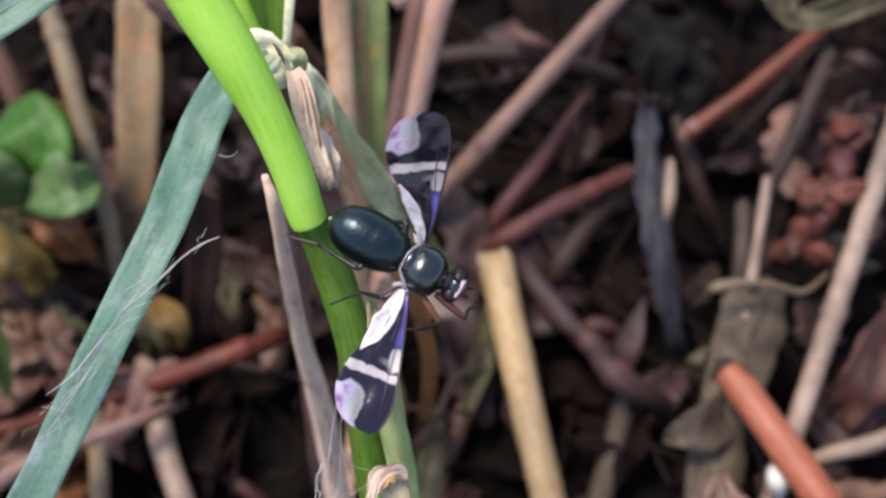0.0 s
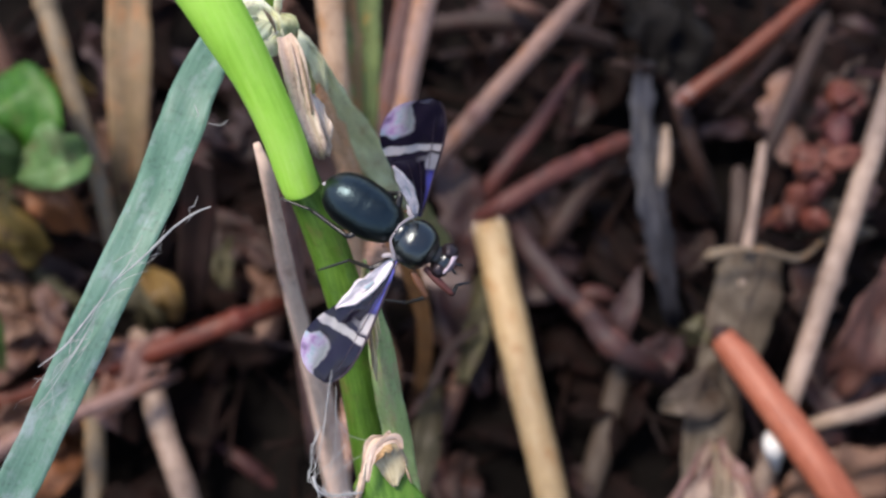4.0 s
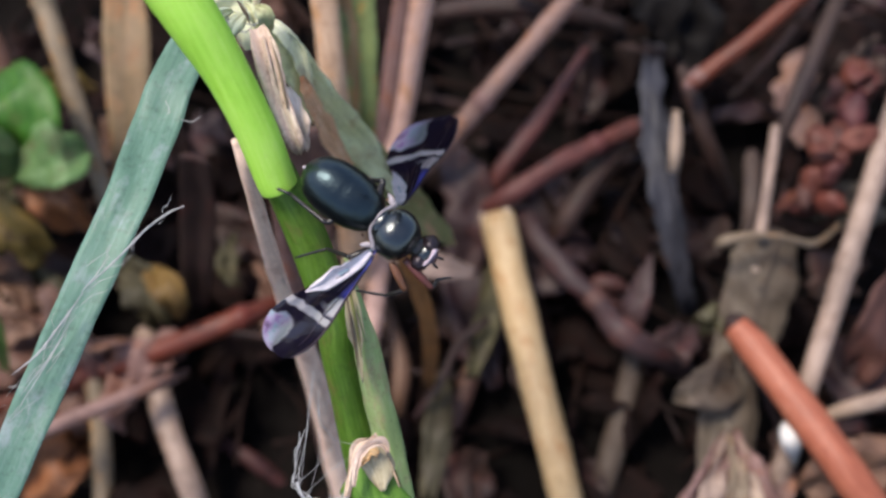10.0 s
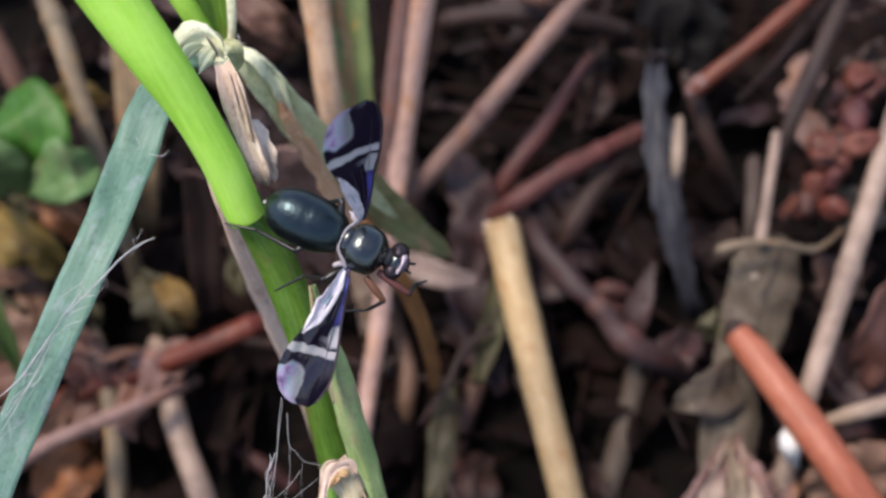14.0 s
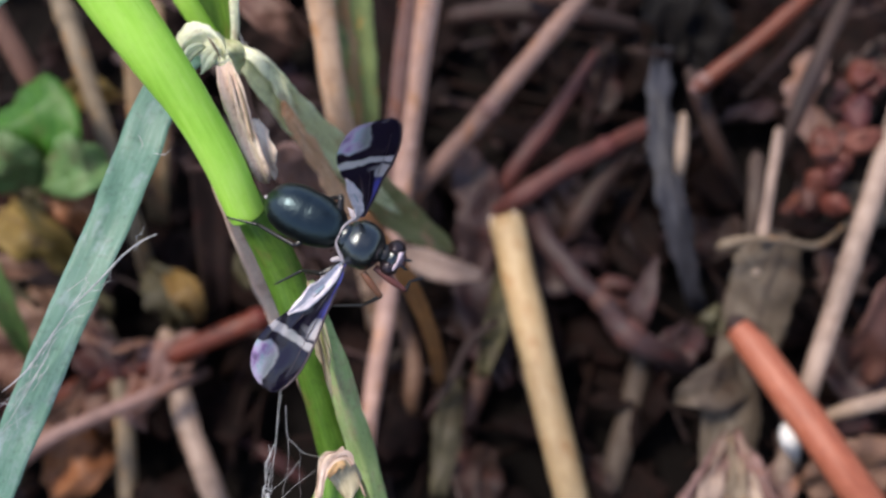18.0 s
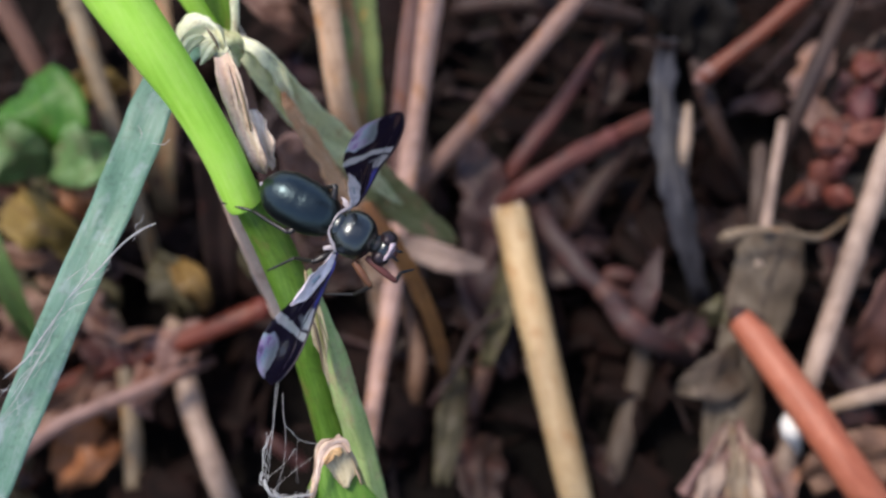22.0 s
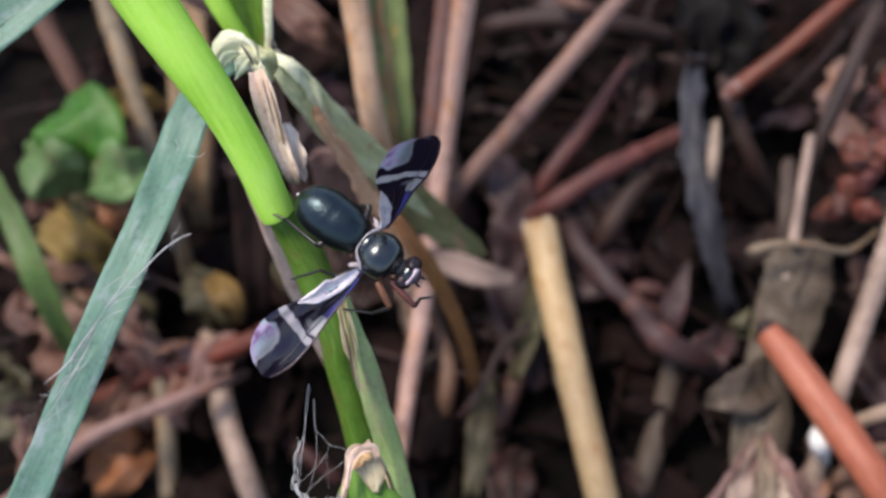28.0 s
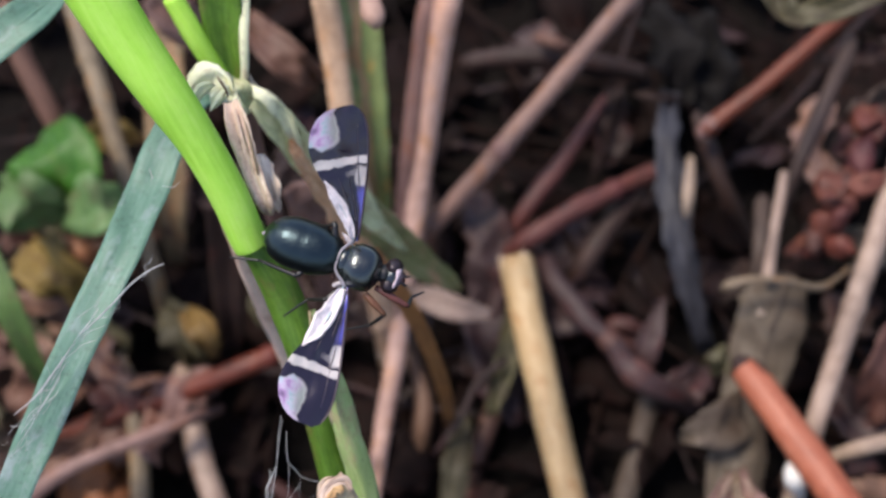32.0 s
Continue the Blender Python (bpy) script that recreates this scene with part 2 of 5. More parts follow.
COLLAR = plant_material("whitish_green_membrane", (0.62, 0.64, 0.38), (0.82, 0.84, 0.56), (0.9, 0.9, 0.7), (0.55, 0.42, 0.25), rough=0.5, streak=4, vary=0.0, thin=0.12, dirt=0.2)
BROWNED = plant_material("browned_green_sheath", (0.17, 0.15, 0.05), (0.27, 0.26, 0.09), (0.36, 0.38, 0.16), (0.22, 0.13, 0.05), rough=0.55, streak=4, vary=0.0, thin=0.15, dirt=0.3)
BLEACHED = plant_material("sun_bleached_straw", (0.614, 0.416, 0.303), (0.812, 0.595, 0.451), (0.891, 0.705, 0.549), (0.515, 0.306, 0.211), rough=0.55, streak=6, vary=0.0, dirt=0.2, speck=0.3)
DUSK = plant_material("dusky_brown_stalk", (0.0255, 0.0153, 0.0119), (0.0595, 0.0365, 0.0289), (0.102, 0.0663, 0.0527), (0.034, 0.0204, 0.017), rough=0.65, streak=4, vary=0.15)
SANDY = plant_material("sandy_dead_blade", (0.101, 0.0707, 0.0469), (0.184, 0.135, 0.0906), (0.26, 0.199, 0.136), (0.302, 0.141, 0.0492), rough=0.6, streak=4, vary=0.08, dirt=0.35)
WHITE = plant_material("white_dry_pith", (0.5, 0.47, 0.44), (0.68, 0.66, 0.63), (0.82, 0.81, 0.79), rough=0.6, streak=3, vary=0.05, dirt=0.2)


def soil_material():
    m = bpy.data.materials.new("shade_black_soil")
    m.use_nodes = True
    nt = m.node_tree
    b = nt.nodes["Principled BSDF"]
    ob = nt.nodes.new("ShaderNodeTexCoord").outputs["Object"]
    n1, n2 = grain(nt, ob, 120.0, detail=6), grain(nt, ob, 900.0, detail=4)
    # base colour pushed towards black to paint in the shade of the gaps
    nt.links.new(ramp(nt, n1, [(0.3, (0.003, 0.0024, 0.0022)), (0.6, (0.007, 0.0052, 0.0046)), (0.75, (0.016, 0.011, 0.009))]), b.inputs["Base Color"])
    b.inputs["Roughness"].default_value, b.inputs["Specular IOR Level"].default_value = 0.7, 0.06
    bump = nt.nodes.new("ShaderNodeBump")
    bump.inputs["Strength"].default_value, bump.inputs["Distance"].default_value = 0.8, 0.001
    nt.links.new(n2, bump.inputs["Height"])
    nt.links.new(bump.outputs[0], b.inputs["Normal"])
    return m


SOIL = soil_material()


# ---- building helpers ----
def mesh_object(name, verts, faces, uvs, material, parent=None, label="", smooth=True):
    """One mesh; verts in millimetres, one UV (millimetres) a vertex."""
    me = bpy.data.meshes.new(name)
    me.from_pydata([(x * MM, y * MM, z * MM) for x, y, z in verts], [], faces)
    me.materials.append(material)
    layer = me.uv_layers.new(name="UVMap")
    if uvs:
        for loop in me.loops:
            layer.data[loop.index].uv = uvs[loop.vertex_index]
    if smooth:
        me.polygons.foreach_set("use_smooth", [True] * len(me.polygons))
    me.update()
    ob = new(name, me)
    if parent:
        ob.parent = parent
    if label:
        ob["label"] = label
    return ob


def part(name, bm, material, parent, label=""):
    me = bpy.data.meshes.new(name)
    bm.to_mesh(me)
    bm.free()
    me.materials.append(material)
    me.polygons.foreach_set("use_smooth", [True] * len(me.polygons))
    ob = new(name, me)
    ob.parent = parent
    if label:
        ob["label"] = label
    return ob


def curve_points(points, steps=8):
    """A smooth line through the points (Catmull-Rom); each row is a tuple of numbers of any length."""
    p = [np.array(q, float) for q in points]
    p = [2 * p[0] - p[1], *p, 2 * p[-1] - p[-2]]
    out = []
    for a, b, c, d in zip(p, p[1:], p[2:], p[3:]):
        for k in range(steps):
            s = k / steps
            out.append(0.5 * (2 * b + (c - a) * s + (2 * a - 5 * b + 4 * c - d) * s * s + (3 * b - a - 3 * c + d) * s ** 3))
    out.append(p[-2])
    return out


def frames_along(line, hint=(0, 0, 1)):
    """Ahead, side and normal at each point of a line; the normal leans to the hint."""
    rows = []
    for k in range(len(line)):
        a = Vector(line[min(k + 1, len(line) - 1)] - line[max(k - 1, 0)]).normalized()
        n = Vector(hint) - a * a.dot(Vector(hint))
        n = n.normalized() if n.length > 1e-4 else a.orthogonal().normalized()
        rows.append((a, n.cross(a), n))
    return rows


VIEW = (0.0, -0.47, 0.88)


def tube(points, radii, sides=10, flat=1.0, rough=0.06, steps=8, seed=0, hollow=False, ridges=0.0, hint=VIEW):
    """A tapered, slightly uneven stalk: verts, faces, uvs. flat squeezes it along its normal."""
    rows = curve_points([(*p, r) for p, r in zip(points, radii)], steps)
    line = [q[:3] for q in rows]
    verts, faces, uvs, run = [], [], [], 0.0
    for k, (q, (a, s, n)) in enumerate(zip(rows, frames_along(line, hint))):
        run += np.linalg.norm(line[k] - line[k - 1]) if k else 0
        for j in range(sides + 1):
            w = 2 * math.pi * j / sides
            jj = j % sides
            v = Vector((math.cos(w) * 2.1 + seed * 3.7, math.sin(w) * 2.1, run * 0.25 + seed))
            r = q[3] * (1 + rough * 2 * noise.noise(v) + ridges * math.cos(jj * math.pi))
            c = Vector(line[k]) + s * (math.cos(w) * r) + n * (math.sin(w) * r * flat)
            verts.append(tuple(c))
            uvs.append((w * q[3] + seed * 7.3, run + seed * 13.1))
    m, ring = len(rows), sides + 1
    for k in range(m - 1):
        for j in range(sides):
            faces.append((k * ring + j, k * ring + j + 1, (k + 1) * ring + j + 1, (k + 1) * ring + j))
    for k, way in ((0, 1), (m - 1, -1)):
        if hollow and k == 0:
            base = len(verts)
            a = frames_along(line, hint)[0][0]
            for f, depth in ((0.66, 0.05), (0.55, 1.6)):
                for j in range(sides + 1):
                    o = Vector(verts[j])
                    c = Vector(line[0])
                    verts.append(tuple(c + (o - c) * f + a * depth))
                    uvs.append(uvs[j])
            for j in range(sides):
                faces.append((j + 1, j, base + j, base + j + 1))
                faces.append((base + j + 1, base + j, base + ring + j, base + ring + j + 1))
            faces.append(tuple(base + ring + j for j in range(sides)))
            continue
        verts.append(tuple(line[k]))
        uvs.append(uvs[k * ring])
        c = len(verts) - 1
        for j in range(sides):
            i0, i1 = k * ring + j, k * ring + j + 1
            faces.append((c, i1, i0) if way > 0 else (c, i0, i1))
    return verts, faces, uvs


def ribbon(points, widths, hint=VIEW, fold=0.15, thick=0.16, across=8, ragged=0.05, wave=0.1, steps=8, seed=0, curl=0.0, twist=0.0):
    """A blade or leaf along a line: a thin solid with a keel (fold), ragged edges, waves and an inward curl."""
    rows = curve_points([(*p, w) for p, w in zip(points, widths)], steps)
    line = [q[:3] for q in rows]
    fr = frames_along(line, hint)
    verts, uvs, faces, run = [], [], [], 0.0
    ring = across + 1
    m = len(rows)
    for top in (1, 0):
        run = 0.0
        for k, (q, (a, s, n)) in enumerate(zip(rows, fr)):
            run += np.linalg.norm(line[k] - line[k - 1]) if k else 0
            tw = twist * k / (m - 1)
            s2, n2 = s * math.cos(tw) + n * math.sin(tw), n * math.cos(tw) - s * math.sin(tw)
            for j in range(ring):
                u = 2 * j / across - 1
                w = q[3] * 0.5 * (1 + ragged * (1.6 * noise.noise(Vector((run * 0.33, (u > 0) * 3.1 + seed * 5.1, seed))) + 0.9 * noise.noise(Vector((run * 1.1, (u > 0) * 5.3, seed * 1.7))) + 0.4 * noise.noise(Vector((run * 3.0, (u > 0) * 1.3, seed)))))
                h = q[3] * (fold * abs(u) + curl * u * u) + wave * (2 * noise.noise(Vector((run * 0.35, u * 1.2, seed * 2.3 + 7))) + 0.8 * noise.noise(Vector((run * 0.9, u * 3.0, seed * 1.3))))
                e = thick * 0.5 * (1 - 0.75 * abs(u) ** 3)
                c = Vector(line[k]) + s2 * (u * w) + n2 * (h + (e if top else -e))
                verts.append(tuple(c))
                uvs.append((u * q[3] * 0.5 + seed * 3.3, run + seed * 11.7))
    half = m * ring
    for k in range(m - 1):
        for j in range(across):
            i = k * ring + j
            faces.append((i, i + 1, i + ring + 1, i + ring))
            faces.append((half + i + 1, half + i, half + i + ring, half + i + ring + 1))
        for j in (0, across):
            i = k * ring + j
            quad = (i, i + ring, half + i + ring, half + i)
            faces.append(quad if j == 0 else quad[::-1])
    for k in (0, m - 1):
        for j in range(across):
            i = k * ring + j
            quad = (i + 1, i, half + i, half + i + 1)
            faces.append(quad if k == 0 else quad[::-1])
    return verts, faces, uvs


def thing(name, label, category, group="", place=(0, 0, 0)):
    ob = new(name)
    ob.location = [c * MM for c in place]
    ob.empty_display_size = 0.005
    return tagged(ob, label, category, group)


def leaf(name, points, widths, material, label, category="leaf", group="", rib=True, rib_material=None, **kw):
    """A dead or living leaf: a lamina, and the midrib that stands proud on it."""
    ob = thing(name, label, category, group, points[0])
    off = np.array(points[0], float)
    local = [tuple(np.array(p, float) - off) for p in points]
    mesh_object("lamina", *ribbon(local, widths, **kw), material, ob)
    if rib:
        n = Vector(kw.get("hint", VIEW)).normalized() * 0.05
        r = max(widths) * 0.022 + 0.07
        mesh_object("midrib", *tube([tuple(Vector(p) + n) for p in local], [r * 1.2] + [r] * (len(local) - 2) + [r * 0.4], sides=6, flat=0.8), rib_material or material, ob)
    return ob


# ---- ground ----
def ground():
    verts, faces = [], []
    rings = [0, 6, 12, 18, 24, 30, 36, 42, 48, 54, 60, 68, 76, 86, 98, 112, 130, 160, 220, 400, 1000, 5000, 40000, 400000]
    n = 72
    for r in rings:
        for k in range(n):
            a = 2 * math.pi * k / n
            x, y = r * math.cos(a), r * math.sin(a) - 8
            z = 2.2 * noise.noise(Vector((x * 0.06, y * 0.06, 0))) + 1.0 * noise.noise(Vector((x * 0.2, y * 0.2, 3))) if r < 500 else 0
            verts.append((x, y, z - 1.5))
    for i in range(len(rings) - 1):
        for k in range(n):
            k2 = (k + 1) % n
            if i:
                faces.append((i * n + k, (i + 1) * n + k, (i + 1) * n + k2, i * n + k2))
            else:
                faces.append((0, n + k, n + k2))
    return tagged(mesh_object("ground", verts, faces, [(v[0], v[1]) for v in verts], SOIL), "soil under dead plant litter, blackened for shade in the gaps", "ground", kind="structure")


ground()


def joined(name, pieces, material, label, category):
    verts, faces, uvs = [], [], []
    for v, f, u in pieces:
        o = len(verts)
        verts += v
        uvs += u
        faces += [tuple(i + o for i in q) for q in f]
    return tagged(mesh_object(name, verts, faces, uvs, material), label, category, kind="stuff")


def litter():
    """Soil cover: flakes of rotten leaf, and fine twigs in three tones."""
    rnd = random.Random(4)
    flakes, tinted, fine, brown, red = [], [], [], [], []
    for i in range(560):
        c = np.array([rnd.uniform(-95, 95), rnd.uniform(-75, 75), rnd.uniform(-0.5, 4.5)])
        a, l = rnd.uniform(0, 6.28), rnd.uniform(5, 16)
        d = np.array([math.cos(a), math.sin(a), rnd.uniform(-0.35, 0.35)]) * l
        side = np.array([-math.sin(a), math.cos(a), 0]) * rnd.uniform(-2, 2)
        w = rnd.uniform(2.0, 6.5)
        (flakes if i % 8 else tinted).append(ribbon([c - d / 2, c + side + (0, 0, rnd.uniform(0, 2)), c + d / 2], [w * 0.4, w, w * 0.25], hint=(rnd.uniform(-.6, .6), rnd.uniform(-.6, .6), 1), fold=rnd.uniform(-.15, .3), across=4, steps=5, ragged=0.5, wave=0.8, seed=i * 0.37, thick=0.2))
    for i in range(430):
        kind = rnd.random()
        c = np.array([rnd.uniform(-95, 95), rnd.uniform(-75, 75), rnd.uniform(0.3, 5.0 if kind < 0.72 else 7.5)])
        a, l = rnd.uniform(0, 6.28), rnd.uniform(10, 38)
        d = np.array([math.cos(a), math.sin(a), rnd.uniform(-0.25, 0.25)]) * l
        r = rnd.uniform(0.1, 0.4) if kind < 0.72 else rnd.uniform(0.15, 0.42)
        piece = tube([c - d / 2, c - d / 6 + np.array([rnd.uniform(-1, 1) for _ in range(3)]), c + d / 5 + np.array([rnd.uniform(-1, 1) for _ in range(3)]), c + d / 2], [r, r * 1.1, r * 0.9, r * 0.5], sides=6, steps=4, seed=i * 0.71, rough=0.14)
        (fine if kind < 0.82 else brown if kind < 0.97 else red).append(piece)
    joined("leaf_litter", flakes, LITTER, "crumpled brown leaf litter on the soil, colour darkened for shade", "leaf litter")
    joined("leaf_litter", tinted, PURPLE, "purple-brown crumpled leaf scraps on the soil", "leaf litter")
    joined("twig_litter", fine, LITTER, "thin twigs lying in the litter, colour darkened for shade", "twig litter")
    joined("twig_litter", brown, BROWN, "purple-brown thin twigs lying in the litter", "twig litter")
    joined("twig_litter", red, RUST, "rusty thin twigs lying in the litter", "twig litter")


litter()

# ---- dead stalks and twigs ----
def stalk(name, points, radii, material, label, category, group="", nodes=(), node_material=None, tip=None, rim=None, peel=None, **kw):
    """A dry stalk or twig: one shaft, with swollen nodes (at fractions of its length) and a broken tip where it has them."""
    if not (nodes or tip or rim or peel) and max(radii) > 0.6:
        tip = material
    if not nodes and not tip and not rim and not peel:
        return tagged(mesh_object(name, *tube(points, radii, **kw), material), label, category, group)
    off = np.array(points[0], float)
    local = [tuple(np.array(p, float) - off) for p in points]
    ob = thing(name, label, category, group, points[0])
    mesh_object("shaft", *tube(local, radii, **kw), material, ob)
    line = curve_points([(*p, r) for p, r in zip(local, radii)], 12)
    for f in nodes:
        k = max(1, min(len(line) - 2, round(f * (len(line) - 1))))
        p, r = line[k][:3], line[k][3]
        d = line[k + 1][:3] - line[k - 1][:3]
        d = d / np.linalg.norm(d)
        mesh_object("node", *tube([p - d * r * 0.8, p - d * r * 0.2, p + d * r * 0.3, p + d * r * 0.9], [r * 1.0, r * 1.16, r * 1.12, r * 0.98], sides=12, steps=3, rough=0.03, flat=kw.get("flat", 1.0)), node_material or material, ob)
    if rim:
        rnd = random.Random(3)
        a, s, n = frames_along([q[:3] for q in line])[0]
        for k in range(6):
            w = 2 * math.pi * k / 6 + rnd.uniform(-0.4, 0.4)
            o = Vector(local[0]) + (s * math.cos(w) + n * math.sin(w)) * radii[0] * 0.9
            h = rnd.uniform(0.05, 0.5)
            mesh_object("splinter", *tube([tuple(o + a * 0.9), tuple(o), tuple(o - a * h)], [0.16, 0.2, 0.07], sides=6, steps=3, flat=0.6), rim, ob)
    if peel:
        n = Vector(VIEW)
        pts = [tuple(Vector(line[round(f * (len(line) - 1))][:3]) + n * (line[round(f * (len(line) - 1))][3] * 0.98)) for f in (0.15, 0.35, 0.55, 0.75)]
        mesh_object("peeling_strip", *ribbon(pts, [0.3, 0.8, 0.9, 0.3], ragged=0.4, thick=0.08), peel, ob)
    if tip:
        p, d, r = np.array(local[0]), np.array(local[1]) - np.array(local[0]), radii[0]
        d = d / np.linalg.norm(d)
        mesh_object("broken_tip", *tube([p - d * r * 0.9, p - d * r * 0.3, p + d * r * 0.8, p + d * r * 1.8], [r * 0.45, r * 0.85, r * 1.03, r * 1.02], sides=12, steps=3, rough=0.16), tip, ob)
    return ob


STALKS = "dead stalks in the litter"
stalk("straw", [(4.5, -5.8, 12.4), (7.2, -18.0, 9.6), (10.0, -30.3, 7.6), (11.8, -35.5, 1.8)], [1.66, 1.6, 1.48, 1.46], STRAW, "golden dry straw with a cut hollow top", "straw", STALKS, rim=PALE_STRAW, sides=18, hollow=True, rough=0.035, ridges=0.02)
stalk("straw", [(48.9, 23.5, 28.7), (43.0, 7.6, 23.3), (35.5, -11.9, 17.4), (30.5, -24.7, 13.5), (29.2, -30.4, 6.0)], [0.98, 1.0, 1.0, 0.9, 0.88], FADED, "long pale tan straw leaning over dead leaves", "straw", STALKS, nodes=(0.52,), sides=14, rough=0.04)
stalk("twig", [(25.0, -18.6, 15.6), (26.1, -20.3, 15.6), (29.6, -26.6, 16.0), (33.7, -33.3, 15.2), (39.6, -38.3, 9.0)], [1.25, 1.45, 1.55, 1.6, 1.62], EMBER, "smooth red-brown twig with a dark broken tip", "twig", STALKS, tip=BROWN, sides=16, rough=0.03)
stalk("twig", [(22.8, 5.1, 18.1), (29.4, 9.3, 21.2), (37.4, 16.1, 23.3), (45.2, 25.2, 19.1)], [0.82, 0.81, 0.81, 0.87], RED, "thin straight red twig ending at a pale joint", "twig", STALKS, tip=TAN)
stalk("stalk", [(16.0, 16.6, 25.0), (7.8, 7.8, 21.1), (0.9, 1.4, 16.2), (-5.9, -2.4, 8.9)], [0.92, 0.95, 0.96, 0.95], TAN, "straight pinkish tan dead grass stalk lying aslant", "stalk", STALKS, nodes=(0.55,))
stalk("stalk", [(13.6, 11.5, 14.9), (9.4, 5.3, 13.0), (5.4, 0.2, 11.1), (2.9, -2.2, 6.1)], [0.40, 0.85, 1.01, 0.97], DULL_RED, "short dull reddish dead stalk", "stalk", STALKS)
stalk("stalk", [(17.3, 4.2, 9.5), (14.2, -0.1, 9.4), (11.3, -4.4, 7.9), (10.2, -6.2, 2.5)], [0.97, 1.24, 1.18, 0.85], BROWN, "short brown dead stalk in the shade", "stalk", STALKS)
stalk("twig", [(19.0, 6.3, 9.1), (14.4, 2.2, 12.1), (9.7, -0.9, 12.7), (5.3, -3.5, 11.4), (2.1, -2.6, 4.4)], [0.96, 0.94, 1.05, 0.99, 0.94], DULL_RED, "dull red twig lying across brown litter", "twig", STALKS, nodes=(0.25,), rough=0.1)
slate = thing("dead_grass_leaf", "slate-grey curved dead grass blade", "grass leaf")
mesh_object("lamina", *ribbon([(20.3, 11.9, 15.1), (19.4, 5.9, 15.6), (19.7, 0.3, 14.1), (21.1, -6.0, 10.8), (23.0, -10.4, 5.4), (25.2, -11.5, -1.9)], [2.4, 2.2, 2.5, 2.4, 1.9, 0.9], fold=0.14, ragged=0.3, wave=0.3, thick=0.4, seed=2), SLATE, slate)
mesh_object("torn_edge", *ribbon([(20.7, 3.7, 15.9), (20.7, -0.2, 15.0), (21.6, -5.0, 12.4), (22.7, -7.6, 9.2)], [0.3, 0.8, 0.7, 0.2], fold=0.2, ragged=0.4, wave=0.3, seed=5), SLATE, slate)
stalk("straw", [(21.8, 3.8, 15.2), (21.2, -0.8, 15.8), (21.4, -2.3, 12.0)], [0.39, 0.61, 0.33], FADED, "short pale splinter beside a grey blade", "straw", STALKS)
stalk("stalk", [(22.6, 8.2, 16.1), (24.0, 4.8, 14.3), (25.7, 2.0, 11.3), (28.9, 0.7, 4.6)], [0.61, 0.88, 0.85, 0.68], BROWN, "brown stub below a red twig", "stalk", STALKS, rough=0.15)
stalk("stalk", [(0.2, 15.6, 38.7), (-1.0, 11.5, 32.8), (-2.0, 8.4, 29.6), (-4.9, -0.3, 16.1), (-6.9, -13.3, 9.5), (-8.2, -22.7, 7.5), (-9.2, -31.3, 5.6)], [1.2, 1.18, 1.12, 1.0, 0.95, 0.82, 0.77], ROSE, "pinkish dead stalk standing behind the fly", "stalk", STALKS, nodes=(0.05,), sides=14, flat=0.8, ridges=0.02)
# the shaded left strip, its shade given by a darker stalk colour
stalk("stalk", [(-1.7, 15.6, 37.9), (-2.8, 11.5, 32.0), (-3.8, 8.4, 28.8), (-6.2, -0.3, 15.3), (-6.6, -5.5, 8.0)], [0.95, 0.95, 0.95, 0.9, 0.8], TAN, "shaded pinkish stalk in a darker colour beside a brighter one", "stalk", STALKS, sides=14, flat=0.8, ridges=0.03)
stalk("stalk", [(-9.9, 3.4, 50.1), (-9.8, 0.2, 44.7), (-9.6, -1.5, 41.6), (-9.0, -6.5, 33.7), (-8.7, -9.0, 19.6), (-8.2, -13.6, 2.2)], [1.10, 1.10, 1.08, 1.07, 1.26, 1.13], PEACH, "pinkish tan dead stalk behind the green stem", "stalk", STALKS, sides=14, flat=0.6, ridges=0.02)
dying = leaf("green_grass_leaf", [(-7.5, 4.6, 47.8), (-7.6, 1.6, 43.2), (-7.5, -0.6, 40.5), (-7.3, -4.1, 34.2), (-7.6, -6.6, 26.2), (-8.5, -5.6, 6.5)], [3.7, 3.7, 3.6, 3.3, 2.9, 1.2], DYING, "green grass blade with orange dying patches", "grass leaf", rib=False)
mesh_object("dying_edge", *ribbon([tuple(np.array(p) - np.array((-7.55, 4.6, 47.8))) for p in [(-8.4, 4.5, 48.0), (-8.4, 1.5, 43.4), (-8.3, -0.7, 40.7), (-8.0, -4.2, 34.4), (-8.2, -6.7, 26.4), (-8.8, -5.7, 6.7)]], [1.5, 1.7, 1.7, 1.6, 1.4, 0.5], fold=0.05, ragged=0.3, wave=0.05, seed=9), BROWNING, dying, "orange-brown dying edge")
stalk("stalk", [(-40.6, 17.8, 24.2), (-38.2, 12.1, 22.6), (-35.6, 5.3, 19.8), (-32.0, -5.1, 13.5), (-32.5, -8.2, 1.4)], [0.88, 1.02, 0.97, 0.81, 0.82], SANDY, "thin grey-tan dead stalk with a bent joint", "stalk", STALKS, nodes=(0.28,))
stalk("stalk", [(-45.6, 14.7, 26.3), (-44.5, 11.3, 24.5), (-40.7, 4.5, 17.8), (-40.0, 2.5, 7.9)], [1.21, 1.16, 1.01, 0.87], PINK, "dull pink dead stalk in the shade", "stalk", STALKS)
leaf("dead_grass_leaf", [(-29.6, 13.2, 26.2), (-29.7, 6.6, 21.2), (-30.1, 0.4, 14.9), (-31.7, -2.0, 4.7)], [4.0, 4.2, 3.6, 2.0], MOTTLED, "broad tan dead blade with orange stains", "grass leaf", thick=0.3, seed=4)
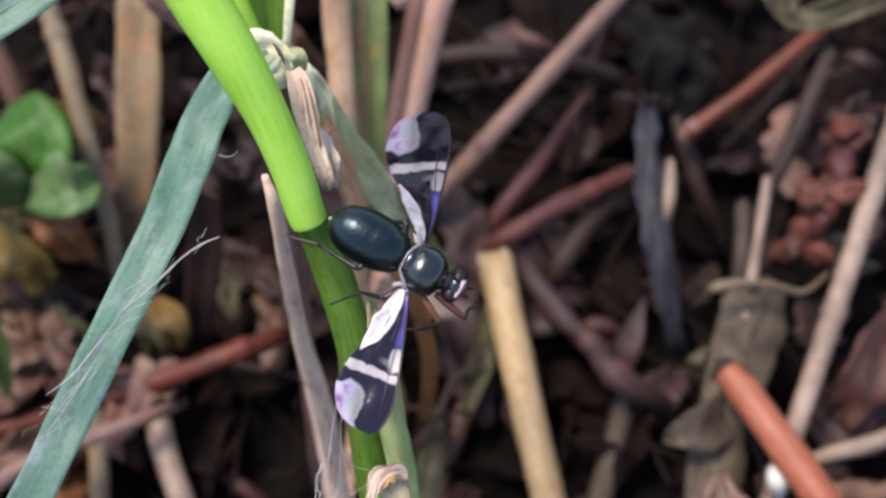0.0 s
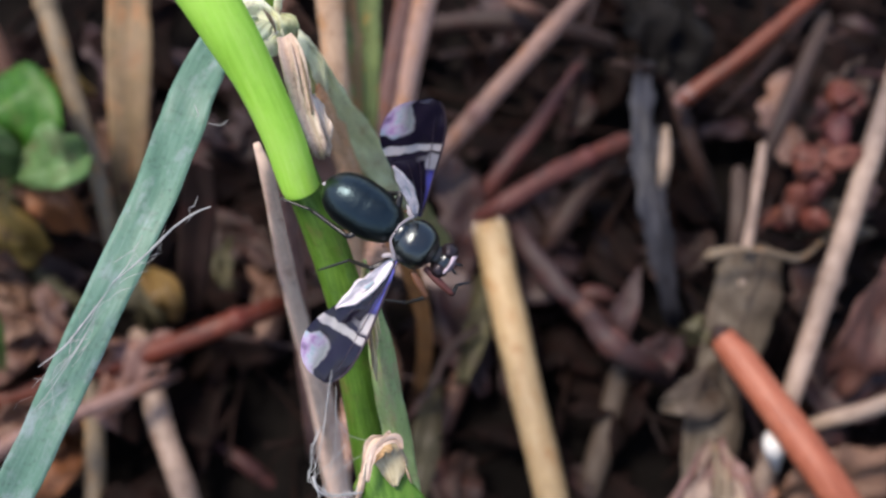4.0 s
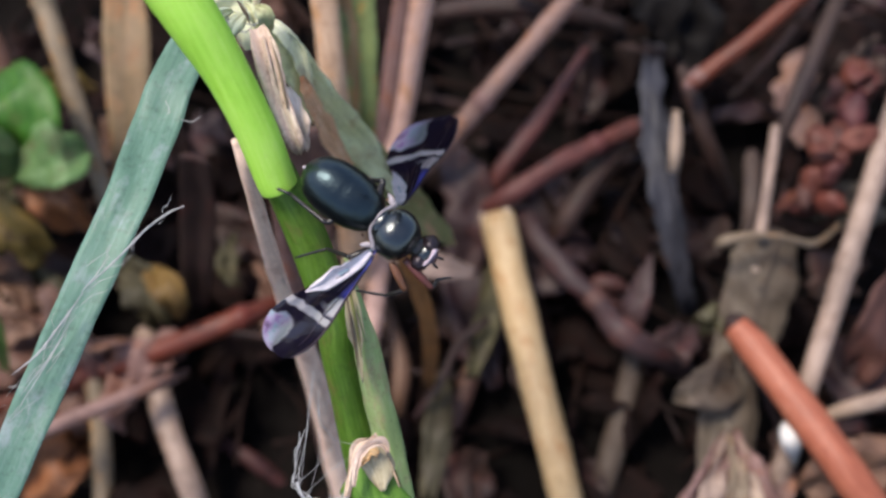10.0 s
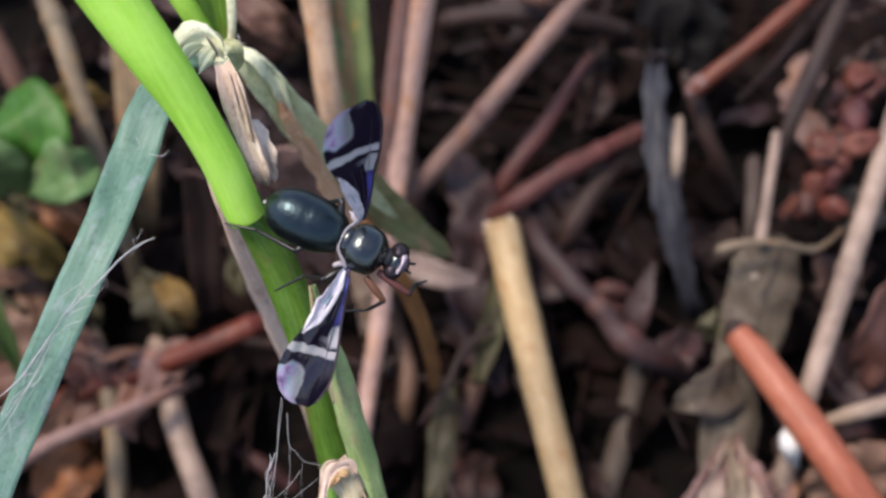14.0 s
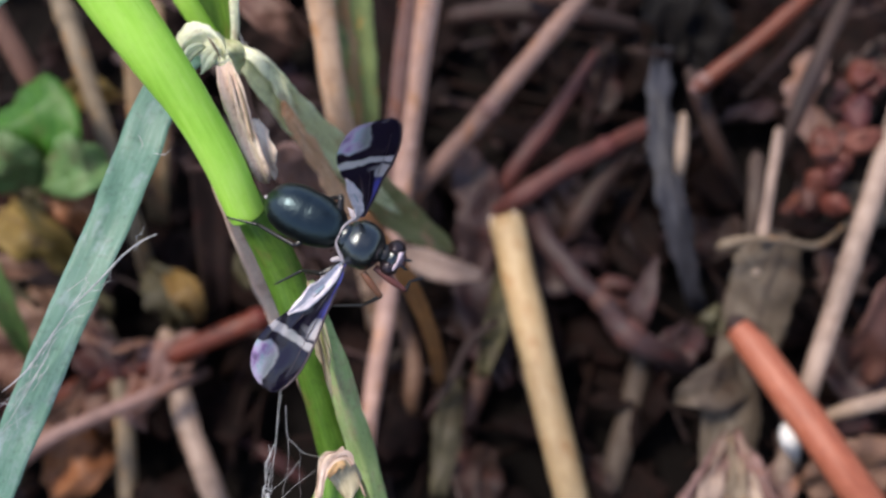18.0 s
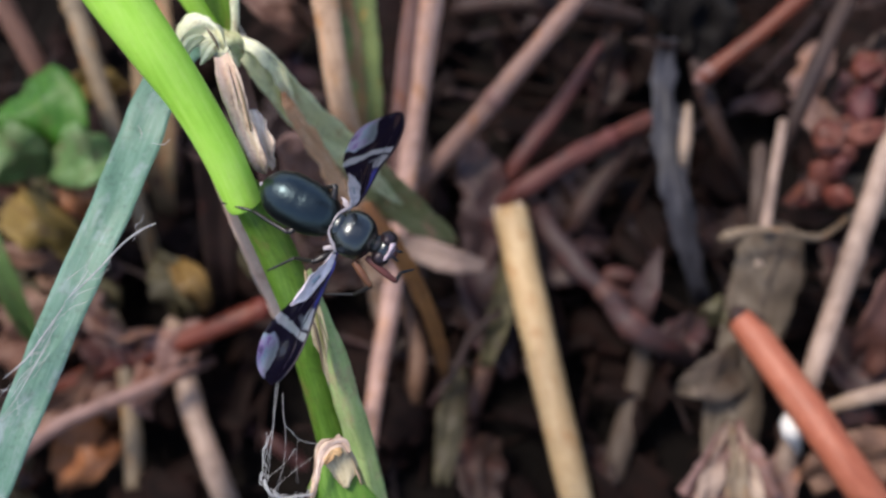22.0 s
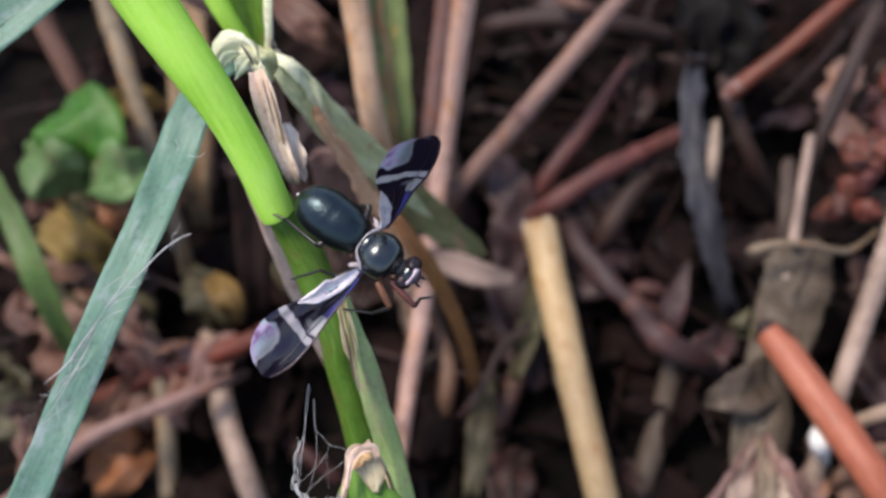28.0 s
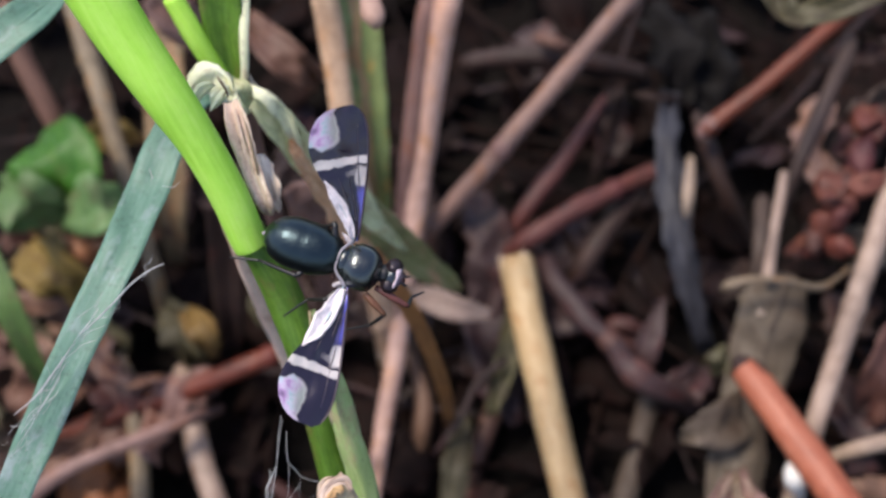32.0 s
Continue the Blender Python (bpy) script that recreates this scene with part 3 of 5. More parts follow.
leaf("dead_grass_leaf", [(-20.2, -10.2, 30.2), (-21.2, -10.6, 22.5), (-22.9, -11.5, 13.1), (-25.3, -11.8, 0.9)], [2.4, 3.2, 3.0, 2.0], BROWN, "dull brown dead blade behind the green leaf", "grass leaf", thick=0.3, seed=6)
stalk("stalk", [(-29.2, -14.9, 5.3), (-27.6, -18.2, 8.0), (-25.8, -24.2, 7.1), (-23.0, -30.4, 6.0), (-22.1, -33.5, -0.1)], [0.94, 1.07, 1.15, 1.18, 1.15], FADED, "tan dead stalk with a gentle bend", "stalk", STALKS)
stalk("stalk", [(-36.1, -13.0, 6.3), (-33.4, -17.9, 8.2), (-32.0, -24.0, 6.4), (-31.6, -31.0, 2.7)], [0.61, 0.85, 1.00, 0.99], SANDY, "greyish pink dead stalk among leaves", "stalk", STALKS, nodes=(0.42,))
stalk("stalk", [(-45.9, -35.2, 10.4), (-41.7, -32.3, 11.5), (-36.2, -28.1, 13.1), (-26.2, -22.7, 11.8), (-25.1, -18.4, 4.2)], [0.76, 0.81, 0.76, 0.63, 0.50], TAN, "thin pinkish stalk lying across other stalks", "stalk", STALKS)
stalk("twig", [(-52.4, -24.4, 4.6), (-41.5, -22.0, 5.5), (-26.9, -18.5, 9.6), (-18.2, -15.7, 11.6), (-13.1, -9.5, 3.8)], [0.96, 0.96, 0.98, 0.97, 0.83], RED, "orange-red twig lying under tan stalks", "twig", STALKS, nodes=(0.4, 0.72))
stalk("straw", [(-11.0, -28.2, 60.6), (-10.5, -29.2, 58.0), (-10.2, -29.8, 46.0), (-9.3, -30.6, 32.3), (-8.2, -34.6, 19.4), (-7.0, -37.7, 8.4)], [0.2, 0.4, 0.55, 0.85, 1.0, 1.1], BLEACHED, "bleached whitish straw with dark stains", "straw", STALKS, peel=PALE_STRAW, sides=12, rough=0.09)
stalk("twig", [(6.3, -2.3, 7.5), (8.1, -6.2, 9.9), (10.8, -10.8, 10.5), (13.6, -13.7, 10.4), (15.9, -17.5, 11.4), (19.8, -18.9, 9.1), (24.1, -17.1, 0.4)], [1.10, 1.27, 1.08, 1.01, 1.25, 1.04, 0.83], PURPLE, "knobbly purple-brown twig in the litter", "twig", STALKS, nodes=(0.5, 0.66), node_material=RUST, rough=0.22)
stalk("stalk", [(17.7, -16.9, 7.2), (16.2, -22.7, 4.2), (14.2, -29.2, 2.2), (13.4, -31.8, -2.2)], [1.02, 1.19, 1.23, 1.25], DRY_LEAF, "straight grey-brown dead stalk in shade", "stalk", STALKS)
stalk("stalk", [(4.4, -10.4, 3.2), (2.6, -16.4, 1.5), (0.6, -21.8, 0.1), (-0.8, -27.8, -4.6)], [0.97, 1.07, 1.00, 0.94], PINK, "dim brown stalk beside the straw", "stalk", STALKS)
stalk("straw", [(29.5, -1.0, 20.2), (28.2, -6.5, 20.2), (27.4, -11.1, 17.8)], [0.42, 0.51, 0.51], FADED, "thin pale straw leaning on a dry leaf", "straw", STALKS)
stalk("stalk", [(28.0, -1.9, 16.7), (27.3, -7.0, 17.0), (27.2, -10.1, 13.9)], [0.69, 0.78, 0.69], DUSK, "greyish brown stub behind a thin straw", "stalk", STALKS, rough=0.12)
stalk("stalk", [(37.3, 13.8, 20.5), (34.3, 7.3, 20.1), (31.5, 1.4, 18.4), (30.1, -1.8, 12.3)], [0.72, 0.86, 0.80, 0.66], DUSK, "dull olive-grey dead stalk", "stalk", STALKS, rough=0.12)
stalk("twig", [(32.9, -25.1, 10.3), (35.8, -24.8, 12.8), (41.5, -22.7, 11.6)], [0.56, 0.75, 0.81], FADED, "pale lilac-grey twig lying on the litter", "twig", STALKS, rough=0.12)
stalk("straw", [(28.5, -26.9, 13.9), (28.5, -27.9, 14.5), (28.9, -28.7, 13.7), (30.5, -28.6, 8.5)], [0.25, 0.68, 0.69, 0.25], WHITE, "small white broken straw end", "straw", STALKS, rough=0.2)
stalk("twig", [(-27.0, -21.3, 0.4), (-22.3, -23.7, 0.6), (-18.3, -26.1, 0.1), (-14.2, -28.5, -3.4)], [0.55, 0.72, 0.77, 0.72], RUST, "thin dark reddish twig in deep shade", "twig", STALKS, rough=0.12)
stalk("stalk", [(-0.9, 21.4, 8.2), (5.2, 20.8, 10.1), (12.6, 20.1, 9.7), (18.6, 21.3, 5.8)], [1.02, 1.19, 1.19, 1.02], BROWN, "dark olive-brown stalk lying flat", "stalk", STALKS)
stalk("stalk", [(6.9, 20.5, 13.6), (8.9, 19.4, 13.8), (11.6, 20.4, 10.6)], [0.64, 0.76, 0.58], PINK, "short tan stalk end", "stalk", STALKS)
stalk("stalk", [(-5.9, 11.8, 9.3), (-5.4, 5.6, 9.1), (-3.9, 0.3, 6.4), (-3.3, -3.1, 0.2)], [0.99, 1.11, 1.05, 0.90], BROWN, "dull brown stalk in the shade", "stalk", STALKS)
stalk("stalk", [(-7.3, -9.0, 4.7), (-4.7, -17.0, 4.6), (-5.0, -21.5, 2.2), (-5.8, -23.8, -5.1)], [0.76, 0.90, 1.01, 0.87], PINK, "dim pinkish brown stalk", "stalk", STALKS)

# ---- dead leaves ----
leaf("dry_leaf", [(29.9, -9.3, 15.8), (28.4, -13.1, 16.4), (26.9, -17.1, 14.2), (25.7, -21.3, 12.4), (24.5, -26.2, 11.2), (24.2, -32.2, 8.8)], [4.4, 6.4, 6.0, 4.6, 5.0, 4.6], DRY_LEAF, "grey-brown long dry leaf with an upturned rim", across=14, wave=0.45, ragged=0.1, fold=-0.12, curl=-0.04, seed=3)
stalk("twig", [(23.2, -12.3, 18.6), (23.7, -12.6, 20.0), (26.1, -12.1, 20.2), (28.8, -11.9, 19.6), (32.3, -11.5, 17.6), (36.6, -7.1, 13.9)], [0.20, 0.45, 0.32, 0.27, 0.28, 0.18], SANDY, "thin curved tan twig on the rim of a dry leaf", "twig", STALKS, rough=0.14)
stalk("seed", [(26.1, -14.6, 18.6), (26.3, -14.8, 19.0), (26.8, -14.6, 18.5)], [0.12, 0.3, 0.12], FADED, "tiny pale seed stuck on a dry leaf", "seed", flat=0.7)
leaf("dry_leaf", [(19.3, -24.5, 13.3), (20.6, -24.2, 14.2), (22.7, -23.4, 13.9), (25.0, -21.7, 12.1)], [0.3, 2.4, 4.4, 4.6], DRY_LEAF, "pointed grey lobe of a dry leaf", across=8, wave=0.4, ragged=0.1, seed=7)
leaf("dead_leaf", [(22.6, -17.1, 11.6), (23.2, -17.4, 13.7), (24.0, -15.8, 13.8)], [1.6, 3.0, 1.0], OLIVE, "small olive bract beside a red twig", seed=21, wave=0.4)
leaf("dead_leaf", [(20.0, -18.8, 4.7), (20.8, -17.5, 8.4), (22.9, -14.0, 5.8)], [2.0, 3.6, 1.8], PURPLE, "brown crumpled leaf scrap", seed=22, wave=0.7, ragged=0.25)
leaf("dead_leaf", [(16.3, -16.0, 9.2), (17.2, -14.2, 11.6), (18.7, -9.9, 12.4)], [2.6, 2.4, 0.3], PURPLE, "pointed greyish purple leaf standing up", seed=23, wave=0.3)
leaf("dead_leaf", [(6.9, -5.8, 5.6), (9.3, -8.5, 7.2), (12.2, -6.4, 6.8), (14.9, -6.2, 2.5)], [3.0, 4.6, 3.6, 2.0], PURPLE, "dark purple crumpled leaf beside the straw", seed=24, wave=1.2, ragged=0.3)
leaf("dead_leaf", [(0.0, 4.8, 8.0), (1.3, -0.1, 10.0), (2.2, -3.3, 9.5), (1.6, -6.8, 7.0), (0.6, -9.9, 3.0)], [1.5, 4.2, 5.0, 4.2, 2.0], PURPLE, "dusky purple-brown leaf standing beside the cut straw", seed=61, wave=0.7, ragged=0.2)
leaf("dead_leaf", [(12.6, -11.5, 5.6), (14.7, -11.3, 7.2), (16.8, -11.5, 5.6)], [1.6, 2.8, 1.4], RUST, "small reddish leaf scrap on a twig", seed=25, wave=0.8, ragged=0.3)
fan = thing("dead_leaf", "pinkish cream dead leaf torn into frayed folds", "leaf")
for k, pts in enumerate(([(23.8, -27.1, 12.2), (21.5, -31.0, 13.8), (19.7, -33.9, 12.8)],
                         [(24.0, -27.1, 12.2), (22.0, -31.8, 13.8), (20.6, -35.4, 12.8)],
                         [(24.2, -27.1, 12.2), (22.8, -31.9, 13.8), (22.1, -35.6, 12.8)],
                         [(24.3, -27.1, 12.2), (23.9, -31.8, 13.8), (23.8, -35.4, 12.8)],
                         [(24.5, -27.1, 12.2), (24.8, -31.7, 13.8), (25.4, -35.1, 12.8)],
                         [(24.7, -27.1, 12.2), (25.6, -31.1, 13.8), (27.0, -34.0, 12.8)])):
    mesh_object("leaf_fold", *ribbon(pts, [0.5, 1.5 + 0.25 * (k % 2), 1.9], fold=0.3 - 0.12 * (k % 3), ragged=0.3, wave=0.5, across=6, seed=60 + k), (TAN, FADED, TAN, SANDY, FADED, TAN)[k], fan)
leaf("dead_leaf", [(30.6, -31.5, 9.9), (33.6, -30.1, 12.1), (38.5, -29.3, 11.1), (44.6, -28.1, 5.7)], [2.5, 4.8, 5.0, 3.0], PINK, "pinkish dead leaf lying under the red twig", seed=26, wave=0.8, ragged=0.15)
leaf("dead_leaf", [(34.8, -16.9, 7.2), (37.7, -20.3, 8.4), (43.0, -19.8, 7.2)], [3.0, 5.5, 4.0], PURPLE, "dark purple-brown leaf in shade", seed=27, wave=0.9, ragged=0.2)
leaf("dead_leaf", [(37.2, -20.3, 8.4), (39.2, -17.2, 13.1), (43.5, -11.1, 14.8)], [3.0, 6.5, 5.0], RUST, "brown dead leaf under a pale straw", seed=14, wave=0.8, ragged=0.12)
seed_head = thing("dead_seed_head", "rust-pink ragged dead seed head in the litter", "seed head")
rnd = random.Random(15)
AXIS = curve_points(((32.6, -5.6, 14.0), (33.6, -4.1, 17.8), (35.4, -0.9, 19.5), (38.9, 5.0, 18.8)), 8)
mesh_object("axis", *tube([tuple(q) for q in AXIS[::6]], [0.3] * len(AXIS[::6]), sides=8), RUST, seed_head)
def lump(center, size, seed):
    """A rounded, crumpled dry husk: verts, faces, uvs."""
    verts, faces, uvs, n, m = [], [], [], 14, 9
    turn = Euler((seed * 1.3, seed * 2.1, seed * 0.7)).to_matrix()
    for i in range(m + 1):
        a = math.pi * i / m
        for j in range(n + 1):
            b = 2 * math.pi * (j % n) / n
            q = Vector((math.sin(a) * math.cos(b), math.sin(a) * math.sin(b), math.cos(a)))
            r = 1 + 0.45 * noise.noise(q * 1.6 + Vector((seed, 0, 0))) + 0.25 * noise.noise(q * 3.7 + Vector((0, seed, 0)))
            v = turn @ Vector((q.x * size[0], q.y * size[1], q.z * size[2])) * r
            verts.append(tuple(Vector(center) + v))
            uvs.append((b * size[0], a * size[2]))
    for i in range(m):
        for j in range(n):
            k = i * (n + 1) + j
            faces.append((k, k + 1, k + n + 2, k + n + 1))
    return verts, faces, uvs


for k in range(15):
    p = AXIS[min(len(AXIS) - 1, 2 * k)] + np.array([rnd.gauss(0, 0.6), rnd.gauss(0, 0.5), rnd.uniform(0, 0.7)])
    r = rnd.uniform(1.2, 2.0)
    mesh_object("husk", *lump(tuple(p), (r * 1.2, r * 0.9, r * 0.6), k * 1.7), (BRICK, RUST, BRICK, BRICK, DULL_RED)[k % 5], seed_head)
for k in range(9):
    p = AXIS[rnd.randrange(len(AXIS))] + np.array([rnd.gauss(0, 0.9), rnd.gauss(0, 0.7), rnd.uniform(0.3, 1.2)])
    w, l = rnd.uniform(0, 6.28), rnd.uniform(1.6, 3.2)
    d = np.array([math.cos(w), math.sin(w), rnd.uniform(-0.3, 0.4)]) * l
    mesh_object("bract", *ribbon([tuple(p), tuple(p + d * 0.5 + (0, 0, rnd.uniform(0, 0.5))), tuple(p + d)], [0.8, rnd.uniform(1.4, 2.2), 0.4], hint=(rnd.uniform(-0.6, 0.6), rnd.uniform(-0.8, 0.3), 1), across=5, steps=5, ragged=0.5, wave=0.4, curl=0.25, fold=rnd.uniform(-0.1, 0.3), seed=k * 0.9), (BRICK, RUST, BRICK)[k % 3], seed_head)
leaf("dead_leaf", [(35.6, 3.6, 15.1), (37.7, 4.9, 18.0), (41.1, 8.9, 18.0)], [3.4, 5.4, 3.0], DUSK, "dusky brown crumpled dead leaf", seed=32, wave=1.2, ragged=0.25)
leaf("dead_leaf", [(35.8, -5.8, 11.6), (36.8, -5.9, 14.6), (41.2, -4.9, 12.1)], [2.6, 4.0, 2.4], DRY_LEAF, "dark olive leaf under rusty leaves", seed=33, wave=0.8, ragged=0.2)
leaf("dead_leaf", [(17.9, 20.2, 18.0), (20.7, 14.9, 17.4), (21.4, 10.8, 14.5)], [2.6, 4.6, 2.6], NIGHT, "dead leaf coloured almost black for shade", seed=16, wave=1.1, ragged=0.5)
leaf("dead_leaf", [(23.6, 20.6, 16.7), (24.7, 14.7, 15.8), (24.3, 10.5, 12.8)], [3.0, 4.6, 2.4], NIGHT, "dark grey crumpled dead leaf, darkened for shade", seed=34, wave=1.0, ragged=0.25)
leaf("dead_leaf", [(16.4, 11.1, 16.1), (18.3, 10.5, 16.6), (21.3, 10.9, 15.3)], [0.3, 0.7, 0.4], BROWN, "torn brown leaf edge", seed=35, wave=0.4)
leaf("dead_leaf", [(25.0, 8.8, 38.5), (26.3, 5.3, 38.0), (27.8, 3.2, 37.6), (31.5, 3.2, 39.2), (37.9, 5.5, 40.7)], [1.8, 2.8, 2.0, 2.4, 2.4], OLIVE, "olive-brown dead leaf hanging above the litter", seed=17, wave=0.5, ragged=0.1)
leaf("dead_leaf", [(-5.5, -19.9, 40.0), (-4.3, -21.4, 38.5), (-3.2, -22.1, 36.0), (-2.3, -22.4, 31.0), (-1.7, -22.4, 25.0), (-1.6, -21.2, 15.0), (-2.0, -19.8, 4.0)], [1.0, 1.4, 1.4, 1.3, 1.25, 1.3, 0.9], ORANGE, "orange-brown curved dead grass blade", "grass leaf", seed=18)
leaf("dead_leaf", [(-6.6, -9.2, 12.3), (-3.3, -11.2, 14.3), (-0.7, -12.3, 14.4), (2.3, -11.9, 12.6)], [1.5, 2.4, 2.4, 0.9], FADED, "small tan oval dead leaf", seed=19)
leaf("dead_leaf", [(-12.1, -10.9, 35.0), (-11.4, -11.2, 31.1), (-11.5, -11.4, 23.6), (-13.1, -9.2, 10.0)], [4.0, 4.8, 4.2, 3.0], TAN, "reddish brown dead leaf behind the folded blade", seed=36, wave=0.6)
leaf("dead_leaf", [(-18.1, 4.8, 36.0), (-14.6, 0.7, 36.4), (-12.2, 0.3, 32.9)], [2.0, 3.2, 2.0], PINK, "pink-brown curled dead leaf behind the node", seed=37, wave=0.8, curl=0.1)
leaf("dead_leaf", [(-26.3, 6.7, 37.8), (-24.3, 5.5, 35.4), (-21.5, 5.1, 31.9)], [3.0, 4.0, 2.5], TAN, "tan dead leaf behind the green stem", seed=38, wave=0.6)
leaf("dead_leaf", [(-27.4, -11.1, 11.8), (-25.3, -14.1, 13.2), (-24.7, -15.1, 9.7)], [1.2, 3.0, 1.0], OCHRE, "small ochre-yellow dead leaf", seed=11, wave=0.6, ragged=0.15)
leaf("dead_leaf", [(-30.5, -9.7, 9.6), (-28.2, -12.7, 10.2), (-27.5, -14.0, 5.8)], [2.0, 4.2, 2.0], OLIVE, "dull olive-brown dead leaf", seed=39, wave=0.9, ragged=0.2)
leaf("dead_leaf", [(-45.5, -4.4, 12.4), (-40.7, -8.0, 13.4), (-38.8, -8.1, 8.9)], [3.5, 5.2, 2.5], OCHRE, "dull yellow-brown dead leaf", seed=12, wave=0.8, ragged=0.15)
leaf("dead_leaf", [(-40.1, -3.1, 14.5), (-36.8, -5.8, 15.4), (-35.0, -5.7, 10.2)], [2.5, 4.0, 2.0], ORANGE, "brown-orange dead leaf under green leaves", seed=40, wave=0.9, ragged=0.2)
leaf("dead_leaf", [(-45.5, -19.3, 5.9), (-40.8, -18.4, 9.4), (-38.4, -14.0, 7.3)], [4.0, 6.0, 3.0], PINK, "greyish pink broad dead leaf", seed=41, wave=0.8)
leaf("dead_leaf", [(-38.4, -23.2, 2.4), (-34.3, -21.7, 6.2), (-31.1, -18.4, 3.5)], [4.0, 5.6, 3.0], PINK, "dusty pink crumpled dead leaf", seed=42, wave=0.9, ragged=0.2)
leaf("dead_leaf", [(-39.2, -30.3, 3.1), (-35.6, -28.1, 5.7), (-34.0, -23.9, 2.0)], [3.0, 5.5, 2.5], ORANGE, "orange-brown dead leaf on the litter", seed=13, wave=0.8, ragged=0.15)
leaf("dead_leaf", [(-37.8, -15.5, 7.9), (-33.8, -19.1, 9.3), (-32.1, -21.3, 4.2)], [2.5, 4.0, 2.5], RUST, "dark red-brown dead leaf", seed=43, wave=0.8, ragged=0.2)
stalk("bud", [(-5.1, -6.3, 52.8), (-4.8, -7.5, 52.1), (-4.6, -8.2, 51.7), (-4.6, -8.3, 50.9)], [0.5, 0.75, 0.7, 0.2], ROSE, "small reddish pink bud tip", "bud", rough=0.14)

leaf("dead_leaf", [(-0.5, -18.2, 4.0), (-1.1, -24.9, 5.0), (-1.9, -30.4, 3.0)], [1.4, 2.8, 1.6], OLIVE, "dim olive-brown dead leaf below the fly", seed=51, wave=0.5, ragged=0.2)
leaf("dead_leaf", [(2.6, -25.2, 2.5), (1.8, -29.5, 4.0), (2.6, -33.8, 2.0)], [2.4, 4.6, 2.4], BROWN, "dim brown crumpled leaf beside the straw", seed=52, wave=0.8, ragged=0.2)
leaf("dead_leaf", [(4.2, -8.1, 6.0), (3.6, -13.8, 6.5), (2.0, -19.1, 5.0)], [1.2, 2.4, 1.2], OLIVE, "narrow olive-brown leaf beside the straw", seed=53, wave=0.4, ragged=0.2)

# ---- more dead leaves between the stalks ----
LEAF_KINDS = ((PURPLE, "purple-brown crumpled dead leaf"), (OLIVE, "olive-brown crumpled dead leaf"), (TAN, "dull tan curled dead leaf"), (PINK, "dusty pink curled dead leaf"), (OCHRE, "mottled ochre dead leaf"), (BROWN, "dark brown curled dead leaf"), (LITTER, "crumpled dead leaf coloured dark for shade"))


def scatter_leaves(count, seed, box, low, high, kinds):
    rnd = random.Random(seed)
    for k in range(count):
        c = np.array([rnd.uniform(box[0], box[1]), rnd.uniform(box[2], box[3]), rnd.uniform(low, high)])
        a, l = rnd.uniform(0, 6.28), rnd.uniform(5, 12)
        d = np.array([math.cos(a), math.sin(a), rnd.uniform(-0.4, 0.4)]) * l
        bend = np.array([-math.sin(a), math.cos(a), 0.3]) * rnd.uniform(-2.0, 2.0)
        w = rnd.uniform(2.2, 5.0)
        material, label = LEAF_KINDS[rnd.choice(kinds)]
        leaf("dead_leaf", [tuple(c - d / 2), tuple(c - d / 6 + bend * 0.8), tuple(c + d / 5 + bend), tuple(c + d / 2)], [w * 0.5, w, w * 0.8, w * 0.15], material, label + " in the litter", group="dead leaves in the litter", hint=(rnd.uniform(-0.5, 0.5), rnd.uniform(-0.8, 0.1), 1), wave=rnd.uniform(0.6, 1.5), ragged=rnd.uniform(0.25, 0.6), curl=rnd.uniform(-0.1, 0.2), fold=rnd.uniform(-0.1, 0.2), seed=seed + k * 0.61)


scatter_leaves(22, 51, (-48, -26, -34, 10), 5.0, 11.0, (0, 1, 2, 3, 4, 5, 1))
scatter_leaves(10, 54, (-26, -8, -14, 10), 5.0, 10.0, (0, 1, 3, 5, 5))
scatter_leaves(8, 52, (26, 50, -34, 12), 5.0, 10.0, (0, 2, 3, 5))
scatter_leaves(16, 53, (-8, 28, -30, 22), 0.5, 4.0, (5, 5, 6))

# ---- green leaves of the undergrowth ----
clover = thing("clover", "clover with rounded green leaflets in the shade", "clover", place=(-44.5, 2.6, 7.1))
C0 = np.array((-44.5, 2.6, 7.1))
for mat, pts, w in ((CLOVER, ((-39.2, -3.5, 17.3), (-38.4, -2.9, 22.1), (-38.6, -0.8, 24.0), (-40.3, 3.1, 22.4)), (3.0, 8.0, 8.4, 3.0)),
                    (PALE_CLOVER, ((-38.8, -4.7, 18.2), (-35.4, -5.7, 22.1), (-33.4, -5.4, 23.1), (-32.6, -3.4, 20.4)), (2.0, 5.2, 5.4, 1.5)),
                    (PALE_CLOVER, ((-39.7, -4.0, 17.1), (-40.4, -5.1, 21.0), (-41.9, -4.9, 22.6), (-45.5, -1.9, 19.7)), (2.0, 5.4, 6.0, 2.0))):
    mesh_object("leaflet", *ribbon([tuple(np.array(p) - C0) for p in pts], w, across=10, wave=0.5, fold=0.08, ragged=0.06, seed=len(pts) + w[1]), mat, clover)
mesh_object("leaf_stalk", *tube([tuple(np.array(p) - C0) for p in ((-39.1, -4.3, 17.7), (-41.6, -2.3, 12.0), (-45.6, 0.6, 2.3))], [0.4, 0.4, 0.4], sides=8), CLOVER, clover)
leaf("green_grass_leaf", [(-45.6, -7.0, 24.6), (-41.8, -12.4, 25.8), (-39.2, -17.3, 24.4), (-38.3, -20.5, 18.1), (-40.9, -19.9, 6.6)], [1.6, 2.3, 2.5, 2.0, 1.0], DIM_GREEN, "dim green grass blade among dead leaves", "grass leaf")
